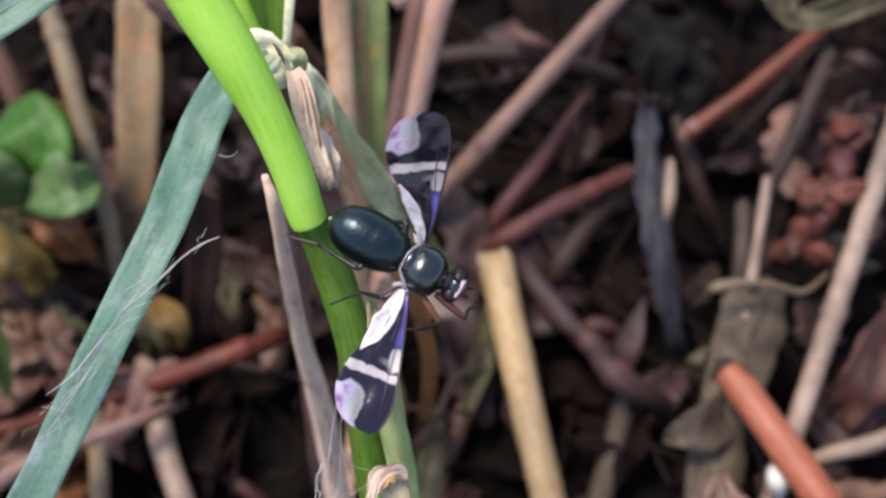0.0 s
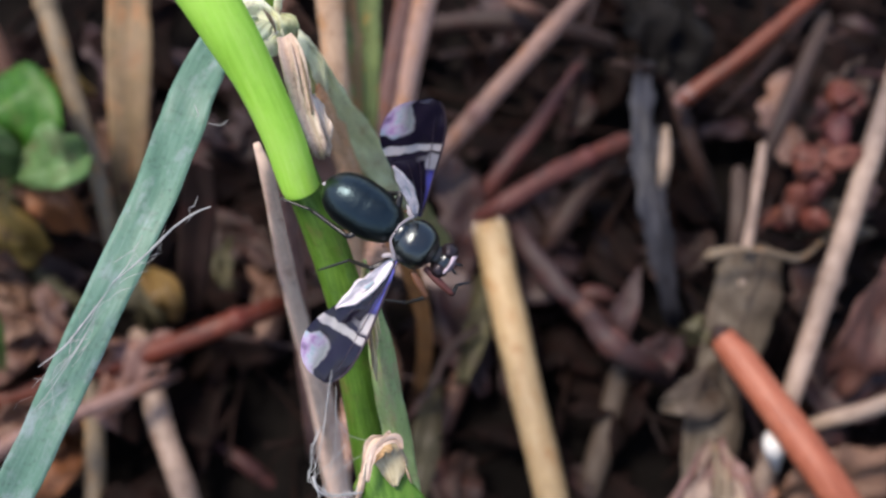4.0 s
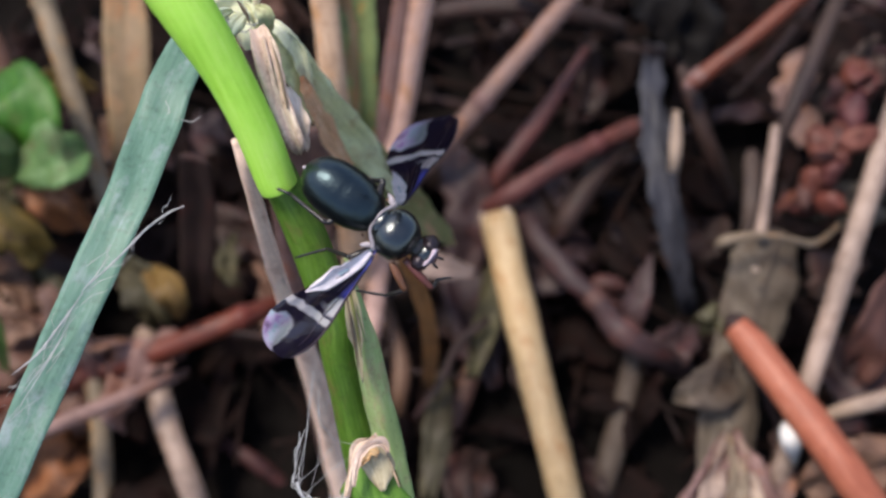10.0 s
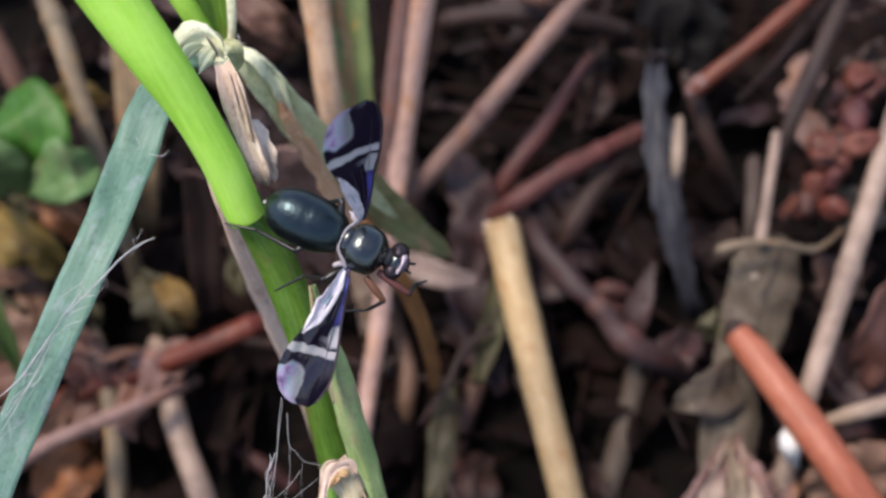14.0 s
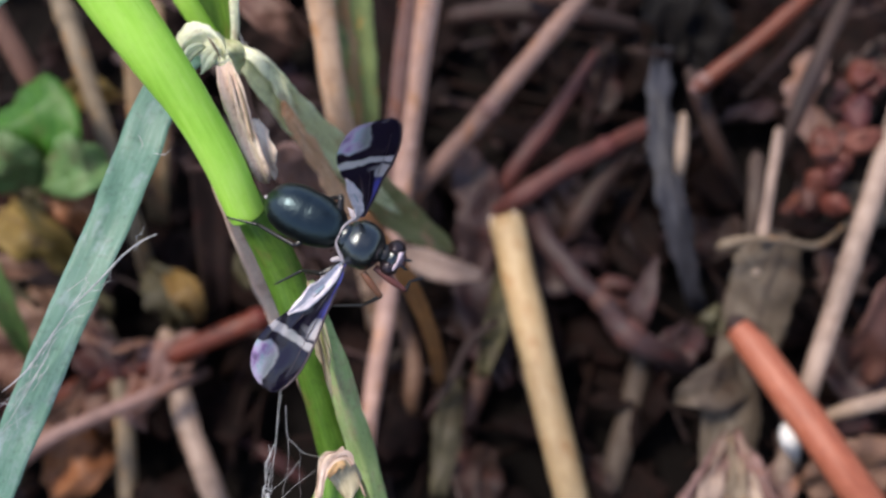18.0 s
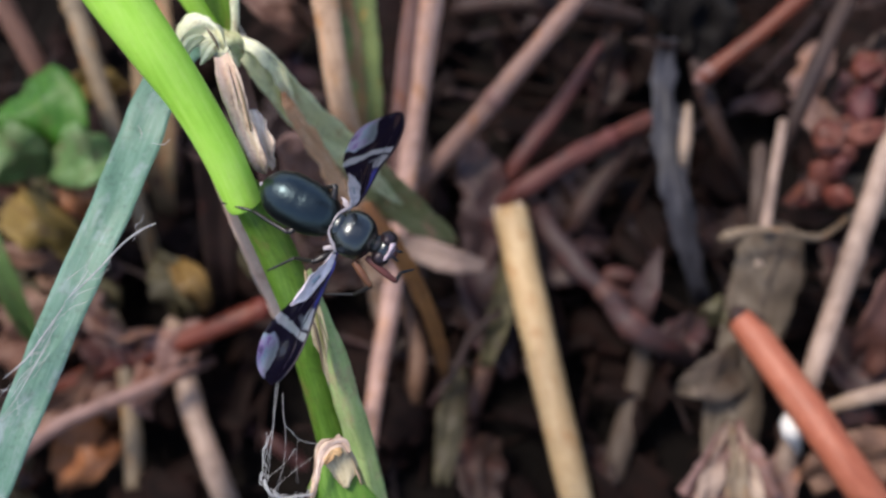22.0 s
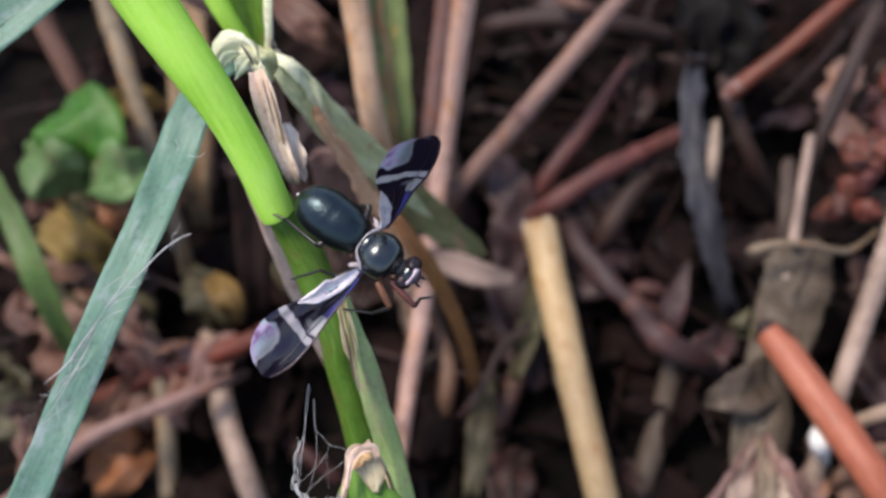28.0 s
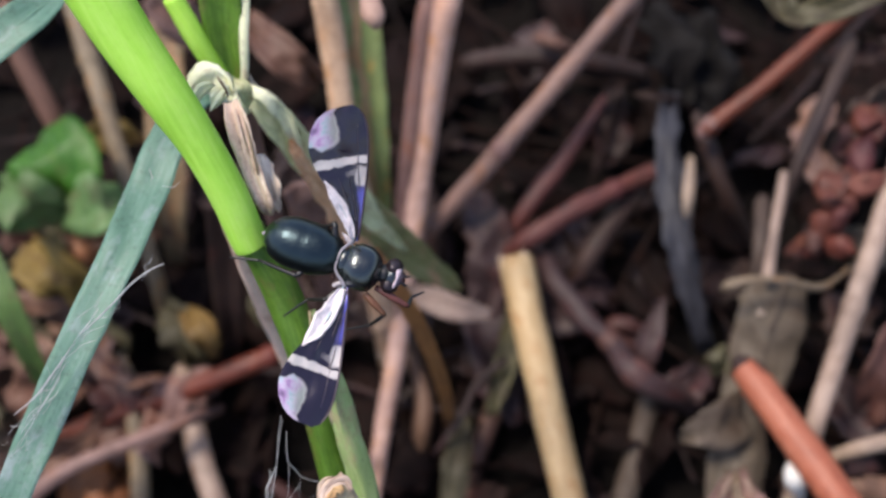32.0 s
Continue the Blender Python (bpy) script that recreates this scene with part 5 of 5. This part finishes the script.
    mesh_object("shin", *tube([knee, tuple((np.array(knee) + np.array(shin)) / 2 + (0, 0, 0.06)), shin], [0.12, 0.11, 0.08], sides=8, steps=5), LEG, ob)
    mesh_object("foot", *tube([shin, tuple((np.array(shin) + np.array(foot)) / 2), foot], [0.08, 0.07, 0.05], sides=6, steps=4), LEG, ob)


leg((-2.30, -0.39, -0.14), (-2.82, -1.49, 0.42), (-4.99, -1.50, -0.75), (-6.63, -1.92, -1.25))
leg((-0.34, -1.19, -0.06), (-1.04, -2.15, 0.41), (-2.10, -2.71, -1.43), (-3.11, -4.09, -2.08))
leg((-1.41, 0.27, -0.11), (-1.82, 1.65, 0.36), (-2.90, 0.80, -1.26), (-4.38, 0.37, -1.82))
leg((0.80, -0.39, -0.36), (-0.03, 0.73, -0.50), (-1.12, -0.21, -1.52), (-2.37, -1.22, -2.21))
leg((0.70, -1.28, 0.03), (1.99, -2.01, -0.15), (1.41, -2.92, -1.14), (0.04, -3.78, -2.18), AMBER)
leg((1.11, -0.80, 0.03), (2.97, -1.21, -0.13), (3.01, -0.78, -0.82), (3.52, -0.36, -1.13), FACE)

WING_LENGTH = 7.2


def wing_material():
    """Dark wing with a cream cross-band, a clear patch near the tip with glare painted on it, a blue sheen painted
    along the front edge. UV: millimetres from the hinge, share of the chord.
    """
    m = bpy.data.materials.new("banded_wing")
    m.use_nodes = True
    nt = m.node_tree
    b = nt.nodes["Principled BSDF"]
    uv = nt.nodes.new("ShaderNodeUVMap").outputs[0]
    sep = nt.nodes.new("ShaderNodeSeparateXYZ")
    nt.links.new(uv, sep.inputs[0])
    wob = math_node(nt, "ADD", math_node(nt, "MULTIPLY", grain(nt, uv, 0.7, (1.0, 2.5, 1.0), 2), 0.65), math_node(nt, "MULTIPLY", grain(nt, uv, 2.6, (1.0, 2.5, 1.0)), 0.35))
    x = math_node(nt, "MULTIPLY_ADD", wob, 0.14, math_node(nt, "MULTIPLY_ADD", sep.outputs[0], 1 / WING_LENGTH, -0.07))
    y = math_node(nt, "MULTIPLY_ADD", wob, 0.3, math_node(nt, "ADD", sep.outputs[1], -0.15))
    xs = math_node(nt, "MULTIPLY_ADD", y, -0.05, x)
    def rise(v, a, c):
        r = nt.nodes.new("ShaderNodeMapRange")
        r.interpolation_type = "SMOOTHSTEP"
        r.inputs["From Min"].default_value, r.inputs["From Max"].default_value = a, c
        nt.links.new(v, r.inputs["Value"])
        return r.outputs[0]
    def both(*f):
        out = f[0]
        for g in f[1:]:
            out = math_node(nt, "MULTIPLY", out, g)
        return out
    band = both(rise(xs, 0.53, 0.545), rise(xs, 0.605, 0.59))
    front = both(rise(x, 0.41, 0.44), rise(x, 0.57, 0.53), rise(y, 0.72, 0.82))
    thin_band = math_node(nt, "MULTIPLY", both(rise(xs, 0.45, 0.46), rise(xs, 0.5, 0.485), rise(y, 0.5, 0.7)), 0.25)
    px = math_node(nt, "MULTIPLY", math_node(nt, "MULTIPLY_ADD", y, 0.12, math_node(nt, "ADD", x, -0.85)), 7.0)
    py = math_node(nt, "MULTIPLY", math_node(nt, "ADD", y, -0.12), 2.4)
    far = math_node(nt, "ADD", math_node(nt, "MULTIPLY", px, px), math_node(nt, "MULTIPLY", py, py))
    patch = rise(far, 1.05, 0.6)
    inner = both(rise(x, 0.36, 0.26), rise(y, 0.38, 0.24))
    clear = math_node(nt, "MAXIMUM", math_node(nt, "MAXIMUM", math_node(nt, "MAXIMUM", band, front), thin_band), math_node(nt, "MAXIMUM", patch, math_node(nt, "MULTIPLY", inner, 0.7)))
    # blue sheen of the front edge, mixed into the base colour
    blue = both(rise(x, 0.46, 0.36), rise(y, 0.72, 0.84))
    col = blend(nt, blue, (0.014, 0.009, 0.022), (0.09, 0.085, 0.36))
    col = blend(nt, clear, col, (0.66, 0.60, 0.60))
    # lilac and cyan reflections painted as colour over the tip patch
    painted_glare = ramp(nt, grain(nt, uv, 1.1, (1.0, 3.0, 1.0)), [(0.32, (0.2, 0.14, 0.26)), (0.44, (0.55, 0.34, 0.6)), (0.52, (0.66, 0.56, 0.74)), (0.6, (0.5, 0.62, 0.7)), (0.7, (0.3, 0.5, 0.5))])
    sheen = blend(nt, rise(math_node(nt, "MULTIPLY_ADD", x, 0.9, y), 0.85, 1.2), painted_glare, (0.24, 0.27, 0.27))
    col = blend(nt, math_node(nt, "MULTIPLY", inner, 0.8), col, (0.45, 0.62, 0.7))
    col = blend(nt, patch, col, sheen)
    nt.links.new(col, b.inputs["Base Color"])
    nt.links.new(math_node(nt, "MULTIPLY_ADD", clear, -0.34, 0.96), b.inputs["Alpha"])
    b.inputs["Roughness"].default_value = 0.2
    b.inputs["Specular IOR Level"].default_value = 0.65
    b.inputs["Thin Film Thickness"].default_value = 175
    b.inputs["Thin Film IOR"].default_value = 1.6
    bump = nt.nodes.new("ShaderNodeBump")
    bump.inputs["Strength"].default_value, bump.inputs["Distance"].default_value = 0.6, 0.00012
    nt.links.new(grain(nt, uv, 1.6, (1.0, 1.8, 1.0)), bump.inputs["Height"])
    nt.links.new(bump.outputs[0], b.inputs["Normal"])
    return m


WING = wing_material()
VEIN = shiny("dark_vein", (0.05, 0.03, 0.04), 0.4)


def make_wing(side):
    """A wing along +x from its hinge; its leading edge lies at +y for the right wing, at -y for the left."""
    k = -1 if side > 0 else 1
    def lead(t):
        return (0.16 + 0.62 * math.sin(min(t * 1.25, 1) * math.pi / 2)) * math.sqrt(max(1 - max((t - 0.72) / 0.28, 0) ** 2.4, 0))
    def trail(t):
        return -(0.15 + 2.0 * math.sin(min(t / 0.74, 1) * math.pi / 2) ** 2.1) * math.sqrt(max(1 - max((t - 0.66) / 0.34, 0) ** 2.6, 0))
    def height(t, y):
        return 0.09 * math.sin(t * 9 + y * 2) * (1 - 0.5 * t) + 0.12 * noise.noise(Vector((t * 6, y * 2, side))) - 0.2 * t * t
    n, w = 36, 12
    verts, faces, uvs = [], [], []
    for top in (1, 0):
        for i in range(n + 1):
            t = i / n
            l, r = lead(t), trail(t)
            for j in range(w + 1):
                y = r + (l - r) * j / w
                verts.append((t * WING_LENGTH, y * k, height(t, y) + (0.012 if top else -0.012)))
                uvs.append((t * WING_LENGTH, j / w))
    half = (n + 1) * (w + 1)
    for i in range(n):
        for j in range(w):
            a = i * (w + 1) + j
            q = (a, a + 1, a + w + 2, a + w + 1)
            faces.append(q)
            faces.append(tuple(half + c for c in q[::-1]))
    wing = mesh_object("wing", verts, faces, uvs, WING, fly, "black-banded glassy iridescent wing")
    def vein(c, times, r):
        pts = []
        for t in times:
            y = trail(t) + (lead(t) - trail(t)) * c
            pts.append((t * WING_LENGTH, y * k, height(t, y) + 0.02))
        mesh_object("vein", *tube(pts, [r] * (len(pts) - 1) + [r * 0.5], sides=6, steps=4), VEIN, wing)
    vein(1.0, (0.01, 0.2, 0.4, 0.6, 0.78, 0.9, 0.97), 0.06)
    vein(0.82, (0.03, 0.2, 0.4, 0.6, 0.75, 0.86), 0.02)
    vein(0.62, (0.06, 0.2, 0.35, 0.5), 0.022)
    vein(0.38, (0.1, 0.25, 0.4, 0.48), 0.022)
    vein(0.16, (0.12, 0.25, 0.4, 0.42), 0.022)
    fold = [(0.12, -0.12, 0.03), (0.9, -0.3, 0.1), (1.8, -0.62, 0.08), (2.6, -0.98, 0.06), (3.4, -1.42, 0.04)]
    mesh_object("alula", *ribbon([(x, y * k, z + height(x / WING_LENGTH, y)) for x, y, z in fold], [0.2, 0.4, 0.5, 0.42, 0.08] if side > 0 else [0.3, 0.62, 0.8, 0.62, 0.1], hint=(0, 0, 1), fold=0.2, thick=0.03, ragged=0.5, wave=0.1), SILVER, wing, "silvery white fold along the wing's rear edge")
    return wing


left_wing, right_wing = make_wing(1), make_wing(-1)

FLY_ROWS = [
    (0, (-2.53, -34.60, 62.60), (32.4, 16.4, -21.9)),
    (0.5, (-2.47, -34.43, 62.69), (32.4, 15.5, -19.8)),
    (1, (-2.54, -34.59, 62.60), (31.4, 17.5, -24.6)),
    (1.5, (-2.55, -34.58, 62.61), (31.5, 17.5, -24.6)),
    (2, (-2.53, -34.65, 62.57), (31.7, 18.0, -25.6)),
    (2.5, (-2.55, -34.62, 62.59), (31.8, 18.0, -25.6)),
    (4.5, (-2.70, -34.86, 62.46), (31.0, 18.8, -26.7)),
    (5, (-2.65, -34.88, 62.45), (28.8, 19.0, -27.3)),
    (5.5, (-2.60, -34.90, 62.44), (28.3, 19.4, -28.2)),
    (6, (-2.51, -34.74, 62.52), (27.6, 20.3, -31.0)),
    (6.5, (-2.50, -34.73, 62.53), (27.6, 20.3, -30.9)),
    (7, (-2.54, -34.72, 62.53), (27.7, 20.6, -31.7)),
    (7.5, (-2.53, -34.62, 62.59), (28.4, 20.2, -30.7)),
    (8, (-2.60, -34.66, 62.57), (27.6, 20.4, -31.3)),
    (8.5, (-2.62, -34.63, 62.58), (27.9, 20.3, -31.0)),
    (9, (-2.60, -34.66, 62.57), (28.0, 20.2, -30.8)),
    (9.5, (-2.61, -34.63, 62.58), (27.9, 20.2, -30.8)),
    (10, (-2.69, -34.55, 62.62), (28.8, 20.0, -30.3)),
    (10.5, (-2.64, -34.38, 62.71), (29.2, 19.6, -29.2)),
    (11, (-2.58, -34.49, 62.65), (27.8, 19.7, -29.6)),
    (11.5, (-2.64, -34.67, 62.56), (27.1, 20.5, -31.4)),
    (12, (-2.59, -34.70, 62.54), (26.2, 20.7, -31.8)),
    (12.5, (-2.46, -34.45, 62.67), (26.8, 19.8, -29.7)),
    (13, (-2.50, -34.52, 62.64), (26.5, 19.0, -27.8)),
    (13.5, (-2.37, -34.12, 62.85), (27.2, 17.2, -23.7)),
    (14, (-2.40, -33.95, 62.94), (28.7, 15.8, -20.5)),
    (14.5, (-2.34, -33.83, 63.01), (28.7, 15.1, -19.0)),
    (16.5, (-2.17, -33.97, 62.93), (29.1, 15.2, -20.2)),
    (17, (-2.28, -33.97, 62.93), (28.1, 16.0, -21.8)),
    (17.5, (-2.30, -33.96, 62.94), (27.6, 15.9, -21.8)),
    (18, (-2.34, -33.91, 62.96), (27.8, 15.9, -21.7)),
    (18.5, (-2.34, -33.91, 62.96), (27.6, 16.1, -22.2)),
    (19, (-2.35, -33.88, 62.98), (27.9, 16.0, -22.0)),
    (19.5, (-2.42, -33.84, 63.00), (27.3, 16.2, -22.4)),
    (20, (-2.46, -33.96, 62.94), (26.7, 16.6, -23.4)),
    (20.5, (-2.44, -33.91, 62.96), (26.9, 16.7, -23.4)),
    (21, (-2.50, -33.87, 62.98), (27.0, 16.7, -23.5)),
    (21.5, (-2.51, -33.86, 62.99), (27.1, 16.7, -23.5)),
    (22, (-2.51, -33.91, 62.96), (26.8, 16.7, -23.5)),
    (22.5, (-2.53, -33.82, 63.01), (26.5, 16.8, -23.7)),
    (23, (-2.46, -33.80, 63.02), (26.5, 16.6, -23.4)),
    (23.5, (-2.46, -33.81, 63.01), (26.8, 16.5, -23.1)),
    (24, (-2.48, -33.80, 63.02), (27.5, 16.6, -23.3)),
    (24.5, (-2.48, -33.82, 63.01), (27.3, 16.6, -23.5)),
    (25, (-2.51, -33.93, 62.95), (25.9, 17.5, -25.5)),
    (25.5, (-2.48, -33.94, 62.95), (26.0, 17.4, -25.3)),
    (27.5, (-2.56, -34.22, 62.80), (24.5, 19.1, -29.2)),
    (28, (-2.65, -34.42, 62.69), (23.9, 19.8, -30.9)),
    (28.5, (-2.60, -34.39, 62.71), (24.0, 19.6, -30.3)),
    (29, (-2.59, -34.40, 62.70), (24.8, 19.6, -30.3)),
    (29.5, (-2.67, -34.48, 62.66), (24.6, 19.9, -31.0)),
    (30, (-2.59, -34.47, 62.67), (24.6, 19.6, -30.4)),
    (30.5, (-2.59, -34.45, 62.67), (24.8, 19.3, -29.6)),
    (31, (-2.37, -34.05, 62.89), (27.4, 16.2, -22.7)),
    (31.5, (-2.31, -33.81, 63.02), (29.1, 14.4, -18.7)),
    (32, (-2.36, -33.57, 63.14), (30.4, 12.5, -14.8)),
]
LEFT_WING_ROWS = [
    (0, (-0.60, 1.15, 0.50), (3.2, -29.7, 114.7)),
    (0.5, (-0.60, 1.15, 0.50), (5.8, -31.5, 113.2)),
    (1, (-0.60, 1.15, 0.50), (8.8, -31.8, 112.1)),
    (1.5, (-0.60, 1.15, 0.50), (8.5, -33.6, 112.8)),
    (2, (-0.60, 1.15, 0.50), (8.5, -36.0, 113.3)),
    (2.5, (-0.60, 1.15, 0.50), (8.7, -37.2, 111.5)),
    (4.5, (-0.60, 1.15, 0.50), (9.3, -39.2, 117.5)),
    (5, (-0.60, 1.15, 0.50), (9.7, -38.0, 116.3)),
    (5.5, (-0.60, 1.15, 0.50), (9.7, -38.9, 108.3)),
    (6, (-0.60, 1.15, 0.50), (9.5, -42.1, 104.3)),
    (6.5, (-0.60, 1.15, 0.50), (13.2, -43.2, 99.9)),
    (7, (-0.60, 1.15, 0.50), (17.3, -45.2, 98.8)),
    (7.5, (-0.60, 1.15, 0.50), (29.8, -48.2, 96.8)),
    (8, (-0.60, 1.15, 0.50), (42.7, -48.6, 94.2)),
    (8.5, (-0.60, 1.15, 0.50), (42.6, -49.3, 94.3)),
    (9, (-0.60, 1.15, 0.50), (42.7, -48.5, 95.0)),
    (9.5, (-0.60, 1.15, 0.50), (42.9, -48.6, 95.5)),
    (10, (-0.60, 1.15, 0.50), (42.9, -49.7, 96.4)),
    (10.5, (-0.60, 1.15, 0.50), (43.1, -51.9, 98.2)),
    (11, (-0.60, 1.15, 0.50), (43.6, -52.5, 98.3)),
    (11.5, (-0.60, 1.15, 0.50), (44.1, -54.0, 94.7)),
    (12, (-0.60, 1.15, 0.50), (44.5, -54.6, 93.8)),
    (12.5, (-0.60, 1.15, 0.50), (38.8, -53.2, 93.3)),
    (13, (-0.60, 1.15, 0.50), (33.8, -46.7, 96.9)),
    (13.5, (-0.60, 1.15, 0.50), (34.8, -43.3, 105.2)),
    (14, (-0.60, 1.15, 0.50), (34.9, -40.5, 108.7)),
    (14.5, (-0.60, 1.15, 0.50), (35.4, -40.3, 109.1)),
    (16.5, (-0.60, 1.15, 0.50), (35.2, -45.2, 98.6)),
    (17, (-0.60, 1.15, 0.50), (35.4, -45.6, 97.6)),
    (17.5, (-0.60, 1.15, 0.50), (35.2, -46.3, 95.8)),
    (18, (-0.60, 1.15, 0.50), (35.3, -47.1, 94.1)),
    (18.5, (-0.60, 1.15, 0.50), (44.8, -48.0, 93.3)),
    (19, (-0.60, 1.15, 0.50), (54.2, -47.5, 92.4)),
    (19.5, (-0.60, 1.15, 0.50), (54.1, -46.4, 91.6)),
    (20, (-0.60, 1.15, 0.50), (54.1, -47.1, 91.4)),
    (20.5, (-0.60, 1.15, 0.50), (54.2, -48.0, 90.8)),
    (21, (-0.60, 1.15, 0.50), (54.2, -48.0, 89.2)),
    (21.5, (-0.60, 1.15, 0.50), (54.3, -49.0, 87.0)),
    (22, (-0.60, 1.15, 0.50), (54.3, -45.6, 88.1)),
    (22.5, (-0.60, 1.15, 0.50), (54.2, -43.4, 89.5)),
    (23, (-0.60, 1.15, 0.50), (54.1, -39.8, 90.5)),
    (23.5, (-0.60, 1.15, 0.50), (54.3, -41.7, 90.1)),
    (24, (-0.60, 1.15, 0.50), (54.6, -46.4, 89.6)),
    (24.5, (-0.60, 1.15, 0.50), (54.5, -45.9, 89.2)),
    (25, (-0.60, 1.15, 0.50), (54.4, -45.9, 89.7)),
    (25.5, (-0.60, 1.15, 0.50), (53.0, -46.0, 88.8)),
    (27.5, (-0.60, 1.15, 0.50), (47.5, -42.6, 91.0)),
    (28, (-0.60, 1.15, 0.50), (47.4, -43.8, 93.0)),
    (28.5, (-0.60, 1.15, 0.50), (47.5, -45.3, 90.1)),
    (29, (-0.60, 1.15, 0.50), (47.3, -46.0, 87.8)),
    (29.5, (-0.60, 1.15, 0.50), (35.7, -40.9, 89.9)),
    (30, (-0.60, 1.15, 0.50), (24.5, -33.0, 96.5)),
    (30.5, (-0.60, 1.15, 0.50), (18.6, -30.2, 103.2)),
    (31, (-0.60, 1.15, 0.50), (13.3, -30.6, 110.4)),
    (31.5, (-0.60, 1.15, 0.50), (11.2, -27.3, 109.0)),
    (32, (-0.60, 1.15, 0.50), (9.3, -23.4, 107.3)),
]
RIGHT_WING_ROWS = [
    (0, (-0.35, -1.25, 0.40), (-6.2, -16.6, -75.8)),
    (0.5, (-0.35, -1.25, 0.40), (-8.4, -16.6, -77.3)),
    (1, (-0.35, -1.25, 0.40), (-10.9, -16.6, -79.0)),
    (1.5, (-0.35, -1.25, 0.40), (-10.5, -16.4, -81.1)),
    (2, (-0.35, -1.25, 0.40), (-10.4, -15.7, -82.2)),
    (2.5, (-0.35, -1.25, 0.40), (-10.8, -9.6, -81.8)),
    (4.5, (-0.35, -1.25, 0.40), (-9.9, 7.1, -86.5)),
    (5, (-0.35, -1.25, 0.40), (-10.8, 8.3, -84.1)),
    (5.5, (-0.35, -1.25, 0.40), (-16.7, 10.2, -83.5)),
    (6, (-0.35, -1.25, 0.40), (-20.7, 15.8, -94.9)),
    (6.5, (-0.35, -1.25, 0.40), (-20.7, 16.4, -95.5)),
    (7, (-0.35, -1.25, 0.40), (-20.8, 15.8, -95.1)),
    (7.5, (-0.35, -1.25, 0.40), (-23.3, 14.8, -94.4)),
    (8, (-0.35, -1.25, 0.40), (-26.3, 13.7, -93.2)),
    (8.5, (-0.35, -1.25, 0.40), (-26.3, 12.6, -91.8)),
    (9, (-0.35, -1.25, 0.40), (-26.4, 11.6, -91.2)),
    (9.5, (-0.35, -1.25, 0.40), (-26.6, 11.1, -91.5)),
    (10, (-0.35, -1.25, 0.40), (-26.4, 10.8, -93.1)),
    (10.5, (-0.35, -1.25, 0.40), (-26.5, 9.9, -93.8)),
    (11, (-0.35, -1.25, 0.40), (-27.1, 9.4, -94.2)),
    (11.5, (-0.35, -1.25, 0.40), (-27.9, 8.9, -94.5)),
    (12, (-0.35, -1.25, 0.40), (-28.5, 7.9, -93.9)),
    (12.5, (-0.35, -1.25, 0.40), (-28.7, 8.5, -91.9)),
    (13, (-0.35, -1.25, 0.40), (-29.7, 7.9, -87.6)),
    (13.5, (-0.35, -1.25, 0.40), (-30.4, 6.2, -83.6)),
    (14, (-0.35, -1.25, 0.40), (-30.5, 4.2, -80.3)),
    (14.5, (-0.35, -1.25, 0.40), (-31.0, 3.0, -82.1)),
    (16.5, (-0.35, -1.25, 0.40), (-30.7, -0.6, -91.3)),
    (17, (-0.35, -1.25, 0.40), (-30.8, -2.1, -93.4)),
    (17.5, (-0.35, -1.25, 0.40), (-30.7, -3.9, -93.2)),
    (18, (-0.35, -1.25, 0.40), (-30.9, -6.3, -92.4)),
    (18.5, (-0.35, -1.25, 0.40), (-41.2, -10.9, -90.3)),
    (19, (-0.35, -1.25, 0.40), (-51.5, -14.7, -88.1)),
    (19.5, (-0.35, -1.25, 0.40), (-51.5, -15.1, -88.2)),
    (20, (-0.35, -1.25, 0.40), (-51.3, -15.1, -89.5)),
    (20.5, (-0.35, -1.25, 0.40), (-51.4, -15.2, -89.5)),
    (21, (-0.35, -1.25, 0.40), (-51.8, -15.1, -87.9)),
    (21.5, (-0.35, -1.25, 0.40), (-52.1, -15.0, -87.2)),
    (22, (-0.35, -1.25, 0.40), (-52.3, -14.9, -86.2)),
    (22.5, (-0.35, -1.25, 0.40), (-52.3, -14.8, -86.1)),
    (23, (-0.35, -1.25, 0.40), (-52.2, -14.9, -88.0)),
    (23.5, (-0.35, -1.25, 0.40), (-52.1, -15.0, -89.5)),
    (24, (-0.35, -1.25, 0.40), (-52.1, -15.0, -89.6)),
    (24.5, (-0.35, -1.25, 0.40), (-52.2, -15.0, -88.9)),
    (25, (-0.35, -1.25, 0.40), (-51.9, -15.0, -90.3)),
    (25.5, (-0.35, -1.25, 0.40), (-47.8, -15.1, -92.3)),
    (27.5, (-0.35, -1.25, 0.40), (-31.5, -15.3, -94.1)),
    (28, (-0.35, -1.25, 0.40), (-30.9, -15.4, -96.0)),
    (28.5, (-0.35, -1.25, 0.40), (-31.2, -15.5, -95.4)),
    (29, (-0.35, -1.25, 0.40), (-31.3, -15.4, -93.6)),
    (29.5, (-0.35, -1.25, 0.40), (-31.4, -15.3, -92.0)),
    (30, (-0.35, -1.25, 0.40), (-31.2, -15.3, -93.8)),
    (30.5, (-0.35, -1.25, 0.40), (-28.5, -15.4, -95.4)),
    (31, (-0.35, -1.25, 0.40), (-28.0, -14.9, -84.6)),
    (31.5, (-0.35, -1.25, 0.40), (-20.5, -15.1, -86.7)),
    (32, (-0.35, -1.25, 0.40), (-13.6, -14.9, -83.6)),
]


def motions():
    """Seconds, place in millimetres, turn in degrees; the wings' rows are in the fly's space."""
    for ob, rows in ((fly, FLY_ROWS), (left_wing, LEFT_WING_ROWS), (right_wing, RIGHT_WING_ROWS)):
        walk(ob, [(t, pose(*(c * MM for c in place), *turn)) for t, place, turn in rows])


motions()
